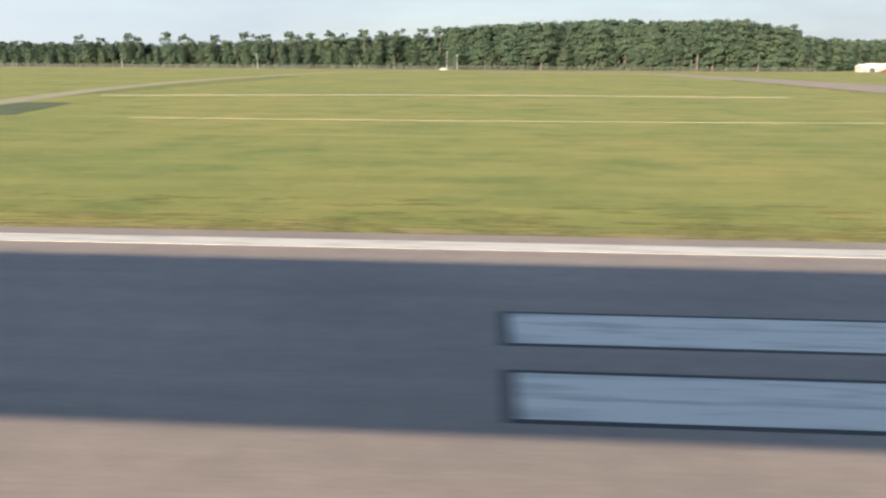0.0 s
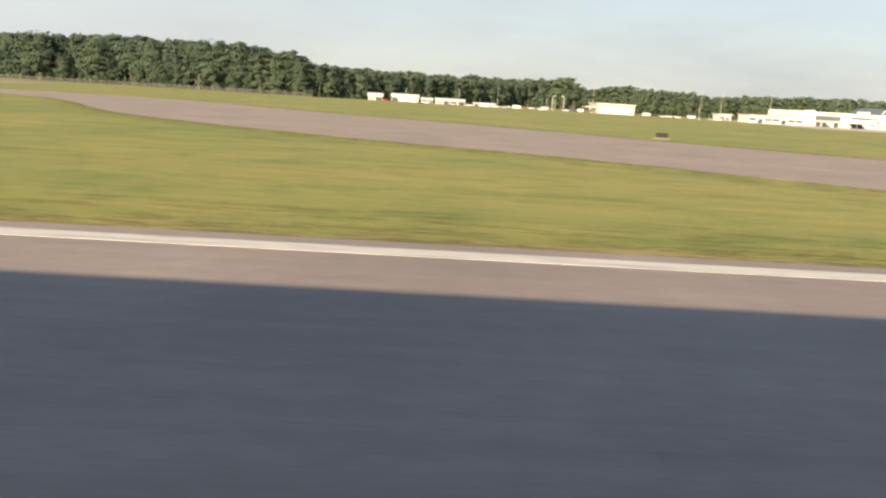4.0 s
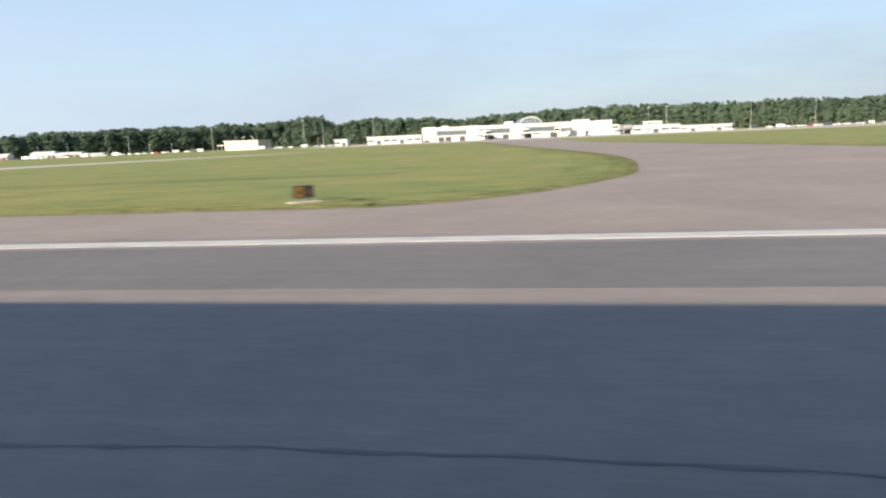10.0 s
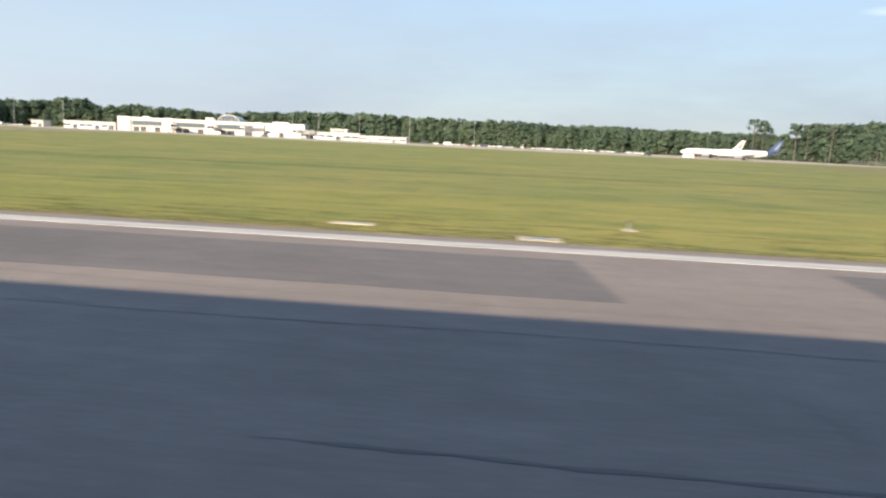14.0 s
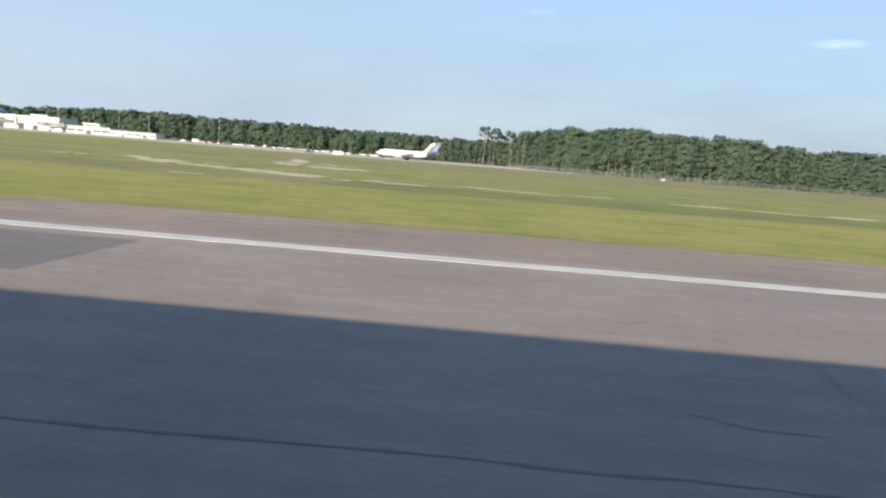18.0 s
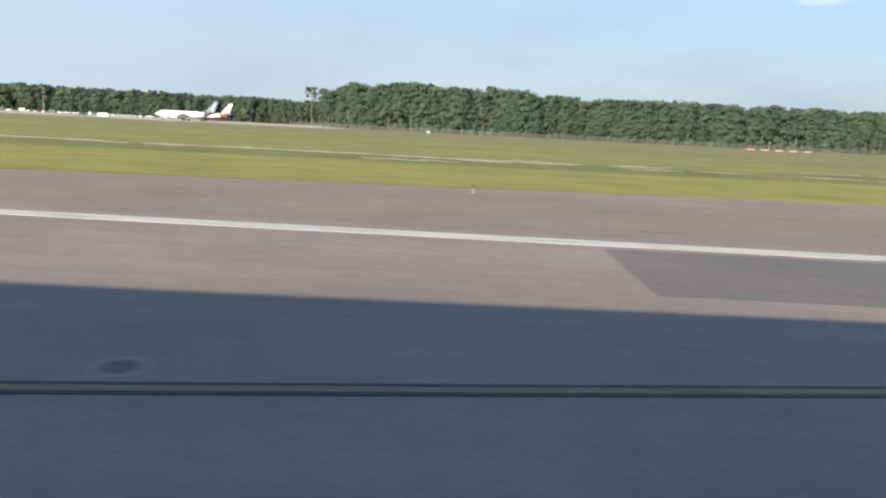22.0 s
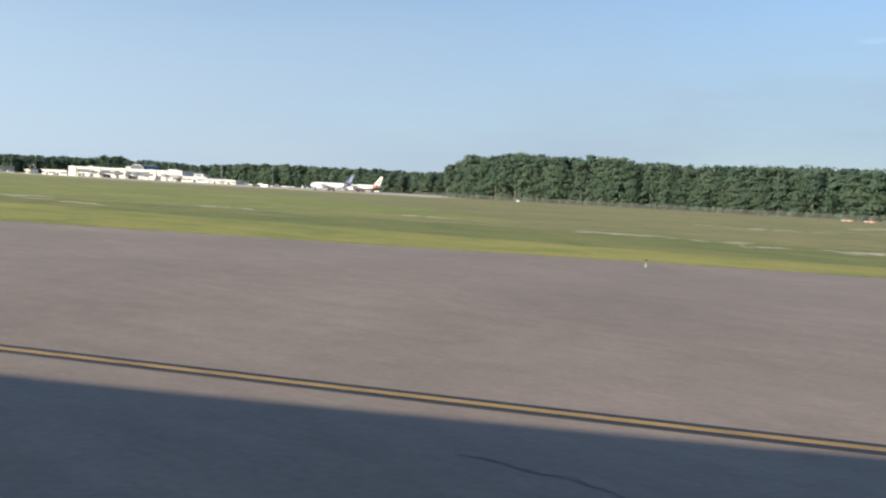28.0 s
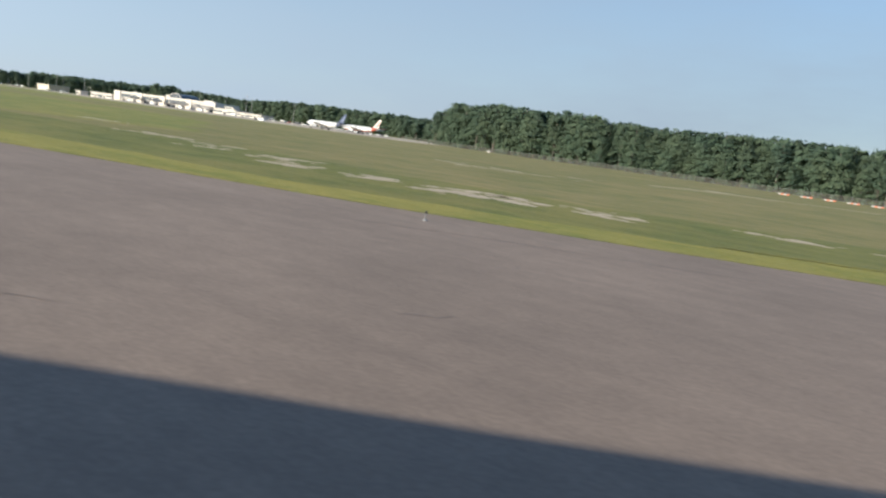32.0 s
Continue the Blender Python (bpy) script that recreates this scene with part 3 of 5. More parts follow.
# dead grass along the pavement edges
EDGE_LINES = ([(-900, 24), (-400, 24), (40, 24)], smooth([(40, 24), (49.5, 29), (57, 35), (63, 43), (66.2, 52), (67, 75)]) + [(67, 110), (70, 237)],
              smooth([(94.6, 130), (94.4, 77), (95, 58), (97.3, 44.6), (106, 31.8), (113, 27.9), (122, 24)]), [(122, 24), (240, 24), (352, 24)],
              FAST_EXIT[32:FAST_EXIT.index((505, 24))], FAST_EXIT[FAST_EXIT.index((505, 24)) + 1:-10], SOUTH_TAXI[:SOUTH_TAXI.index((600, 374))], SOUTH_TAXI[SOUTH_TAXI.index((600, 374)) + 1:-1],
              [(700, 24), (820, 24), (936, 24)], EXIT[2:90])
for k, line in enumerate(EDGE_LINES):
    for mat, wide, top in ((FRINGE, 0.9, -0.005), (DRY, 2.6, -0.008), (SPARSE, 6.5, -0.011)) if k < len(EDGE_LINES) - 1 else ((FRINGE, 0.35, -0.005),):
        tagged(part("fringe", sheet(line, wide, top + 0.0004 * k), mat), "thin tan dead grass at the pavement edge", "grass fringe", kind="structure")

# resurfaced strips of darker asphalt
PATCHES = [[(x0, y0), (x1, y0), (x1, y1), (x0, y1)] for x0, x1, y0, y1 in ((311, 642.0, 15.0, 21.4), (649.8, 710.0, 9.5, 15.5), (812, 906, 15.1, 20.7), (944.1, 949.3, 15.0, 20.9), (972.5, 1058, 15.1, 20.9), (1086.5, 1103.9, 9.7, 15.45))]
PATCHES += [[(724, 15.1), (805.4, 15.1), (804.7, 20.6), (724, 20.6)], [(918, 15.4), (934.8, 15.4), (935.3, 21.0), (916.5, 21.0)], [(1077, 15.5), (1104, 15.5), (1104, 1.0), (1290, 1.0), (1290, 21.4), (1077, 21.4)]]
for outline in PATCHES:
    tagged(part("asphalt_patch", prism(ragged(outline, 0.05, 3, int(outline[0][0])), 0.004, -0.05), PATCH, runway), "darker resurfaced asphalt strip")


# paint and joints on the runway
def mark(name, bm, mat, label):
    return part(name, bm, mat, runway, label)


for x in range(-880, 2380, 20):
    mark("edge_line", boxes((x, x + 19.996, 22.0, 23.0, 0.0, 0.009)), WHITE_PAINT, "")
for x0, x1, y0, y1 in ((-10.5, 12.3, 11.0, 12.83), (-10.5, 12.3, 14.35, 16.18), (137.6, 160.5, 11.0, 12.83), (285.8, 308.6, 11.0, 12.83)):
    mark("bar_border", prism([(x0 - 0.25, y0 - 0.15), (x1 + 0.25, y0 - 0.15), (x1 + 0.25, y1 + 0.15), (x0 - 0.25, y1 + 0.15)], 0.005, -0.05), BLACK_PAINT, "black border of a touchdown bar")
    mark("touchdown_bar", prism([(x0, y0), (x1, y0), (x1, y1), (x0, y1)], 0.010, 0), WHITE_PAINT, "worn white touchdown bar")


def lead(pts, half=0.15, border=0.16, lift=0.0, paint=None, straight=False):
    line = list(pts) if straight else smooth(pts)
    z = 0.013 + lift
    mark("line_border", ribbon(line, half + border, half, z, 0.03), BLACK_PAINT, "black border of a taxi line")
    mark("line_border", ribbon(line, -half, -half - border, z, 0.03), BLACK_PAINT, "black border of a taxi line")
    mark("taxi_line", ribbon(line, half, -half, z + 0.001, 0.03), paint or YELLOW_PAINT, "yellow taxi guide line")


def faded(pts, half, paint, label, top=0.009):
    mark("worn_line", ribbon(smooth(pts), half, -half, top, 0.03), paint, label)


# lines of the first taxiway: one curve from each way of the runway, worn away where they meet
faded([(84, 28.8), (85.7, 27.6), (86.7, 25.2), (87.3, 23.1)], 0.1, SAND, "worn pale end of the taxi line")
lead([(87.3, 22.9), (88.4, 20.8), (90.2, 18), (93.2, 15.1), (96.7, 11.6), (100.8, 8.6), (106, 5.4), (114, 2)], 0.11, 0.09)
lead([(62.6, 12.9), (64, 14.1), (66.2, 16.1), (68.2, 18.5), (69.7, 20.3), (71.5, 22.9)], 0.10, 0.05, 0.004, WORN_YELLOW)
faded([(71.6, 23.1), (73.4, 25.6), (76.6, 32.6), (78.8, 38.5), (80.1, 43.5), (81.2, 50.8)], 0.16, WORN_YELLOW, "worn pale yellow taxi line")
faded([(81.0, 38.5), (82.2, 33), (83.9, 28.9)], 0.13, SAND, "worn pale end of the taxi line", 0.008)
lead([(443, 21.2), (447, 20.3), (468, 15.8), (487.5, 12), (499.4, 10.3), (520, 7), (550, 3)], 0.10, 0.10)
# lines of the taxiway to the terminal: two curves and a straight one down its middle
lead([(631, 48), (634.4, 40.9), (639.3, 28.6), (643.5, 21.5), (649.4, 14.4), (655.2, 9.4), (660.5, 6.1), (672, 2)], 0.10, 0.10)
lead([(611.5, 6.2), (617.8, 9.9), (622.4, 13.9), (625.2, 16.5), (628.7, 20.9), (631.1, 25.1), (633.2, 31.4), (634.0, 38.6)], 0.09, 0.09, 0.003)
lead([(638.4, 30.5), (639.2, 27.4), (640.3, 20.8), (641.4, 15.0), (642.3, 10.8), (642.9, 7.8), (643.3, 6.1), (643.6, 2.0)], 0.10, 0.07, 0.006, straight=True)
faded([(633.6, 47), (632.6, 59.4), (622, 117.9), (604, 205), (588, 300), (578, 360)], 0.14, WORN_YELLOW, "worn yellow taxi line")
lead([(1020, 3.6), (1045, 5.8), (1068, 8.7), (1089, 11.9), (1115, 16.9), (1127, 19.6)], 0.09, 0.11, 0, SCUFFED_YELLOW)
lead([(1127, 19.6), (1132, 20.8), (1150, 25.9), (1164, 30), (1184, 35.35), (1191.6, 37.7), (1197, 39.45), (1206.4, 42.3), (1240, 53), (1300, 76)], 0.085, 0.15, 0, EXIT_YELLOW)
# dark grooves worn along the touchdown bars
for x0, y0 in ((137.6, 11.0), (285.8, 11.0)):
    rng = random.Random(int(x0 + y0))
    for k in range(6):
        a, b, y = rng.uniform(0.1, 4), rng.uniform(15, 22.6), y0 + 0.22 + 0.27 * k + rng.uniform(-0.06, 0.06)
        faded([(x0 + a, y), (x0 + (a + b) / 2, y + rng.uniform(-0.03, 0.03)), (x0 + b, y)], rng.uniform(0.015, 0.035), GROOVE, "dark groove in the worn paint", 0.0125)


def crack(pts, half, seed, name="crack", wobble=0.06):
    """A wandering sealed crack of uneven width."""
    rng, line, drift = random.Random(seed), smooth(pts, 14), 0.0
    bm, last = bmesh.new(), None
    for i, q in enumerate(line):
        way = (Vector(line[min(i + 1, len(line) - 1)]) - Vector(line[max(i - 1, 0)])).normalized()
        side = Vector((-way.y, way.x))
        drift = 0.8 * drift + rng.uniform(-wobble, wobble)
        wide = half * rng.uniform(0.25, 1.3) * min(1.0, 0.15 + i / 5, 0.15 + (len(line) - 1 - i) / 5)
        mid = Vector(q) + side * drift
        now = [bm.verts.new((*(mid + side * w), 0.006)) for w in (wide, -wide)]
        if last:
            bm.faces.new((last[0], last[1], now[1], now[0]))
        last = now
    bm.normal_update()
    mark(name, bm, SEAL if name == "crack" else TAR, "dark sealed crack" if name == "crack" else "black tar repair")


for k, (y, half, first, last) in enumerate(((11.9, 0.03, 330, 1010), (7.0, 0.042, 360, 1050), (3.9, 0.035, 470, 1050), (14.2, 0.015, 420, 800))):
    rng = random.Random(300 + k)
    for s, x0 in enumerate(range(first, last, 22)):
        if rng.random() < 0.72:
            crack([(x0 + 22 * u, y + rng.gauss(0, 0.16) * (0 < u < 1)) for u in (0, 0.2, 0.4, 0.6, 0.8, 1.02)], half * rng.uniform(0.9, 1.6), s * 7 + k, "crack", 0.03)
for k, x in enumerate((368, 463, 571, 709.3, 900, 966, 1057)):
    crack([(x, 3), (x + 0.2, 6), (x + 0.1, 9), (x + 0.5, 13)], 0.04, 90 + k)
crack([(944.2, 1.5), (944.25, 5.3), (944.2, 9.3), (944.1, 15)], 0.09, 99, "crack", 0.015)
for k, pts in enumerate(([(1011.6, 12.1), (1013, 12.3), (1014.6, 12.1), (1015.7, 13.2)], [(1015.4, 12.4), (1017.4, 13.0), (1018.9, 12.2), (1021, 10.9)], [(1022.3, 7.6), (1023.3, 7.5), (1026, 7.9)], [(931, 6.1), (934, 6.5), (936.3, 6.9), (939.2, 7.3)])):
    crack(pts, 0.035, 190 + k, "crack", 0.04)
crack([(67, 72.4), (78, 73), (88.7, 73.8), (94.5, 74)], 0.32, 77, "tar_seam")
def skid(pts, half):
    mark("tyre_mark", ribbon(smooth(pts), half, -half, 0.003, 0.02), RUBBER, "faint dark tyre mark")


rng = random.Random(17)
for k in range(150):
    x, y, a = rng.uniform(560, 1125), rng.uniform(3.5, 15), rng.choice((0.0, 0.1, -0.12, 1.4, 1.7)) + rng.gauss(0, 0.2)
    size = rng.uniform(0.5, 2.2)
    crack([(x, y), (x + 0.5 * size * math.cos(a), y + 0.5 * size * math.sin(a)), (x + size * math.cos(a + 0.2), y + size * math.sin(a + 0.2))], rng.uniform(0.012, 0.03), 500 + k, "crack", 0.05)
for k in range(46):
    u = rng.uniform(0, 1)
    x, y, a = 1090 + 150 * u, 22 + 42 * u + rng.uniform(-12, 10), 0.33 + rng.gauss(0, 0.3)
    size = rng.uniform(0.5, 2.0)
    crack([(x, y), (x + 0.5 * size * math.cos(a), y + 0.5 * size * math.sin(a)), (x + size * math.cos(a + 0.2), y + size * math.sin(a + 0.2))], rng.uniform(0.01, 0.022), 800 + k, "crack", 0.05)
for pts, half in (([(88.8, 51.4), (88.8, 40.6), (88.3, 31.9)], 0.3), ([(90.6, 35.7), (90.7, 29.5), (90.6, 25.2)], 0.25), ([(102.5, 32.0), (103.8, 30.5), (105.1, 29.2)], 0.15), ([(83, 140), (81.5, 95), (80.7, 70)], 0.35), ([(90, 260), (84.6, 158), (83.2, 104.7)], 0.4),
                  ([(375, 15.2), (372.9, 12.4), (372, 10.4), (371.6, 8.6), (371.3, 6)], 0.16), ([(377.7, 15.1), (375.7, 13.1), (374.5, 11.3), (373.6, 9.6), (373, 7.5)], 0.16)):
    skid(pts, half)
for pts, half in (([(281.5, 11.2), (283.5, 13.6), (284.9, 15.3), (286.3, 16.6), (288.2, 17.3), (290.3, 17.7), (294, 17.7)], 0.07), ([(284.4, 12.9), (286.1, 13.9), (287.4, 14.9), (289.0, 15.5), (292, 15.7)], 0.08), ([(288, 13.1), (289.7, 14.9), (291.0, 15.8), (293, 17.2)], 0.09),
                  ([(89.7, 43.7), (88.9, 35.8), (88.4, 29.2)], 0.2), ([(92.0, 37.7), (91.0, 31.6), (90.4, 27)], 0.22), ([(87.5, 40.5), (87.0, 32.6)], 0.25)):
    mark("tyre_mark", ribbon(smooth(pts), half, -half, 0.0035, 0.02), SCUFF, "dark curved tyre mark")
for pts, half in (([(95.5, 8.5), (98.2, 8.52), (100.6, 8.5)], 0.05), ([(104.4, 9.4), (105.2, 9.36), (106.4, 9.4)], 0.05), ([(1093.6, 10.2), (1093.9, 9.2), (1093.6, 8.1), (1093.0, 6.5)], 0.05), ([(1097.8, 9.9), (1097.4, 8.7), (1096.4, 7.6)], 0.04), ([(1217.6, 52.2), (1218.4, 52.7), (1219.4, 53.2)], 0.02), ([(1220.4, 53.7), (1221.4, 54.3), (1223, 55.4)], 0.015),
                  ([(1180.4, 32.2), (1181.7, 32.2), (1183, 32)], 0.04), ([(1216.4, 69), (1222.1, 71.8), (1228.4, 74.4), (1234, 77)], 0.03)):
    crack(pts, half, 400 + int(half * 100))
for k, (x, y) in enumerate(((66, 8.4), (120, 11.75), (131, 6.9), (1029, 27), (1080, 25.7))):
    crack([(x - 0.9, y), (x, y + 0.08), (x + 1.0, y - 0.03)], 0.09, 130 + k, "tar_spot", 0.015)
for k, (x, y) in enumerate(((1068.3, 9.5), (1083.8, 12.1), (1114.5, 17.6), (1099.9, 14.5), (1149.8, 27.3))):
    bm = bmesh.new()
    rod(bm, (x, y, -0.1), (x, y, 0.007), 0.42 if x < 1140 else 0.27, sides=24)
    mark("light_base", bm, RIM, "round concrete base of a flush light")
    bm = bmesh.new()
    rod(bm, (x, y, -0.1), (x, y, 0.012), 0.26, sides=20)
    mark("light_cover", bm, SEAL, "dark steel cover of a flush light")


# ---- unseen hull stretched along the ride, added to shade the ground ----
def shade_hull():
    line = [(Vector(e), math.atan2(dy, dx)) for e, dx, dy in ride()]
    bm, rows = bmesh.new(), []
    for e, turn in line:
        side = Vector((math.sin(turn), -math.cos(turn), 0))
        # lowered where the ride is high, to set the edge of its shadow
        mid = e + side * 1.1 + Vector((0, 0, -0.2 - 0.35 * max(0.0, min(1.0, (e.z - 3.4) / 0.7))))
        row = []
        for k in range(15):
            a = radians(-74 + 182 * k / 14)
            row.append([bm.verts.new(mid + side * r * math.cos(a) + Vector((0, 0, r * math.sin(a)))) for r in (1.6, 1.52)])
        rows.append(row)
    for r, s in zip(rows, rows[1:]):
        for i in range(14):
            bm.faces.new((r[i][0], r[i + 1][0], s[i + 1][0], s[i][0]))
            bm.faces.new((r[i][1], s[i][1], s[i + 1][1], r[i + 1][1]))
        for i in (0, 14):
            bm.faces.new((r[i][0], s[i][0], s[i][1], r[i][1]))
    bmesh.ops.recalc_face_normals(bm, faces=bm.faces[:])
    ob = part("shade_hull", bm, SHADE_SKIN)
    return tagged(ob, "unseen pale half-tube along the ride, added to cast the aircraft's shadow", "cabin wall", kind="structure")


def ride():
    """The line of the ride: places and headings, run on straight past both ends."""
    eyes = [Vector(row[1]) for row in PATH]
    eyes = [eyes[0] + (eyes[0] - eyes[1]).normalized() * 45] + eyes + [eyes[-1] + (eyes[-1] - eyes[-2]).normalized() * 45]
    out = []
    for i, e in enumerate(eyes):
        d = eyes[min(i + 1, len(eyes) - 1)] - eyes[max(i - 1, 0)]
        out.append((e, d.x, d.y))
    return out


shade_hull()


# ---- trees ----
def leaf_lobes(rng, lobes, per, leaf):
    """Small three-cornered leaf clumps over a set of flat sprays: (x, y, z, radius, squash), turned away from the trunk."""
    verts = []
    for x, y, z, r, squash in lobes:
        d = rng.normal(size=(per, 3))
        d /= np.linalg.norm(d, axis=1)[:, None]
        at = d * r * rng.uniform(0.15, 1.2, (per, 1)) * [1, 1, squash] + [x, y, z]
        out = at * [6, 6, 0] + [0, 0, 0.45] + rng.normal(size=(per, 3)) * 0.3
        u = np.cross(out, rng.normal(size=(per, 3)))
        v = np.cross(out, u)
        u /= np.linalg.norm(u, axis=1)[:, None]
        v /= np.linalg.norm(v, axis=1)[:, None]
        s = leaf * rng.uniform(0.6, 1.25, (per, 1))
        verts.append(np.stack([at + u * s, at - 0.5 * u * s + 0.8 * v * s, at - 0.5 * u * s - 0.8 * v * s], 1).reshape(-1, 3))
    verts = np.concatenate(verts)
    return verts, np.arange(len(verts)).reshape(-1, 3)


def stick(a, b, r0, r1, sides=5):
    a, b = np.array(a, float), np.array(b, float)
    w = (b - a) / np.linalg.norm(b - a)
    u = np.cross(w, [0.3, 0.9, 0.2])
    u /= np.linalg.norm(u)
    v = np.cross(w, u)
    ring = [np.cos(k * math.tau / sides) * u + np.sin(k * math.tau / sides) * v for k in range(sides)]
    verts = np.array([a + r0 * c for c in ring] + [b + r1 * c for c in ring])
    faces = [f for k in range(sides) for f in ((k, (k + 1) % sides, sides + k), ((k + 1) % sides, sides + (k + 1) % sides, sides + k))]
    return verts, np.array(faces)


def joined(pieces):
    verts, faces, n = [], [], 0
    for v, f in pieces:
        verts.append(v)
        faces.append(f + n)
        n += len(v)
    return np.concatenate(verts), np.concatenate(faces)


def tri_mesh(name, verts, faces, mat):
    me = bpy.data.meshes.new(name)
    me.vertices.add(len(verts))
    me.vertices.foreach_set("co", verts.astype(np.float32).ravel())
    me.loops.add(faces.size)
    me.loops.foreach_set("vertex_index", faces.astype(np.int32).ravel())
    me.polygons.add(len(faces))
    me.polygons.foreach_set("loop_start", np.arange(0, faces.size, 3, dtype=np.int32))
    me.update(calc_edges=True)
    me.materials.append(mat)
    return me


def tree_kind(kind, seed):
    """A tree one metre high in its own measure: wood and leaves. Kinds: pine, broad, lean (a bare-stemmed pine), bush; fine ones stand at the wood's front."""
    fine, kind = kind.endswith("_fine"), kind.replace("_fine", "")
    rng = np.random.default_rng(seed)
    wood, lobes = [], []
    if kind == "bush":
        for _ in range(11):
            lobes.append((rng.uniform(-0.55, 0.55), rng.uniform(-0.3, 0.3), rng.uniform(0.08, 0.75), rng.uniform(0.16, 0.3), 0.9))
        wood.append(stick((0, 0, 0), (0, 0, 0.5), 0.04, 0.02))
        return joined(wood), leaf_lobes(rng, lobes, 30, 0.085)
    low, wide, count, thick = {"pine": (0.36, 0.155, 44, 0.30), "broad": (0.08, 0.235, 52, 0.26), "lean": (0.68, 0.20, 19, 0.28)}[kind]
    count = int(count * 1.7) if fine else count
    sway = rng.normal(size=2) * 0.02
    wood.append(stick((0, 0, 0), (*(sway * 0.5), 0.55), 0.014, 0.010))
    wood.append(stick((*(sway * 0.5), 0.55), (*sway, 0.95), 0.010, 0.003))
    for n in range(count):
        h = rng.uniform(low, 0.95)
        t = (h - low) / (1 - low)
        dome = {"pine": math.sqrt(max(0.04, 1 - ((t - 0.40) / 0.64) ** 2)), "broad": math.sqrt(max(0.04, 1 - ((t - 0.42) / 0.62) ** 2)), "lean": 1.0 - 0.45 * t}[kind]
        a = rng.uniform(0, math.tau)
        reach = wide * dome * math.sqrt(rng.uniform(0.25, 1.0)) * rng.uniform(0.8, 1.12)
        x, y = reach * math.cos(a) + sway[0] * h, reach * math.sin(a) + sway[1] * h
        if n % 5 == 0 or kind == "lean":
            wood.append(stick((sway[0] * h, sway[1] * h, h - 0.07), (x, y, h), 0.005, 0.002, 3))
        lobes.append((x, y, h, wide * thick * rng.uniform(0.7, 1.35), 0.6 if kind != "broad" else 0.7))
    if kind != "lean":
        # loose foliage between the sprays
        lobes += [(sway[0] * 0.6, sway[1] * 0.6, low + (0.97 - low) * rng.uniform(0.4, 0.55), wide * 0.8, (0.97 - low) * 0.5 / wide)] * (36 if fine else 20)
    return joined(wood), leaf_lobes(rng, lobes, 24 if fine else 17, 0.0185 if fine else 0.030)


KINDS = {k: [tree_kind(k, 10 * n + len(k)) for n in range(3)] for k in ("pine", "broad", "lean", "bush", "pine_fine", "broad_fine")}


def girth(kind, seed):
    """How much wider than its kind a tree has grown."""
    return 1.0 if kind in ("lean", "bush") else 0.95 + 0.6 * (seed * 0.618 % 1.0)


def grove(name, spots, label, category="woodland"):
    """Many trees as one: spots of (x, y, height, kind, seed)."""
    leaf_parts, wood_parts = {"pine": [], "broad": []}, []
    for x, y, h, kind, seed in spots:
        (wv, wf), (lv, lf) = KINDS[kind][seed % 3]
        a = seed * 2.399
        turn = np.array([[math.cos(a), -math.sin(a), 0], [math.sin(a), math.cos(a), 0], [0, 0, 1]])
        size = np.array([h * girth(kind, seed)] * 2 + [h])
        wood_parts.append((wv @ turn.T * size + [x, y, -0.1], wf))
        leaf_parts["pine" if kind in ("pine", "pine_fine", "lean") else "broad"].append((lv @ turn.T * size + [x, y, -0.1], lf))
    root = thing(name, (0, 0, 0), label, category, kind="stuff")
    part("trunks", tri_mesh("trunks", *joined(wood_parts), BARK), None, root)
    for kind, mat in (("pine", PINE), ("broad", BROAD)):
        if leaf_parts[kind]:
            ob = new("foliage", tri_mesh("foliage", *joined(leaf_parts[kind]), mat))
            ob.parent = root
    return root


TREE_MESHES = {}


def tree(kind, seed, x, y, h, label):
    root = thing("leafy_tree" if kind.startswith("broad") else "pine_tree", (x, y, -0.1), label, "tree", "woodland edge trees")
    root.rotation_euler = (0, 0, seed * 2.399)
    key = (kind, seed % 3)
    if key not in TREE_MESHES:
        wood, leaf = KINDS[kind][seed % 3]
        TREE_MESHES[key] = (tri_mesh("trunk", *wood, BARK), tri_mesh("crown", *leaf, BROAD if kind.startswith("broad") else PINE))
    for n, me in zip(("trunk", "crown"), TREE_MESHES[key]):
        ob = new(n, me)
        ob.parent, ob.scale = root, (h * girth(kind, seed), h * girth(kind, seed), h)
    return root


def along(line, spacing, rng, jitter=1.2):
    out = []
    for a, b in zip(line, line[1:]):
        a, b = Vector(a), Vector(b)
        n = max(1, round((b - a).length / spacing))
        for i in range(n):
            q = a.lerp(b, (i + rng.uniform(-0.4, 0.4)) / n)
            out.append((q.x, q.y + rng.uniform(-jitter, jitter)))
    return out


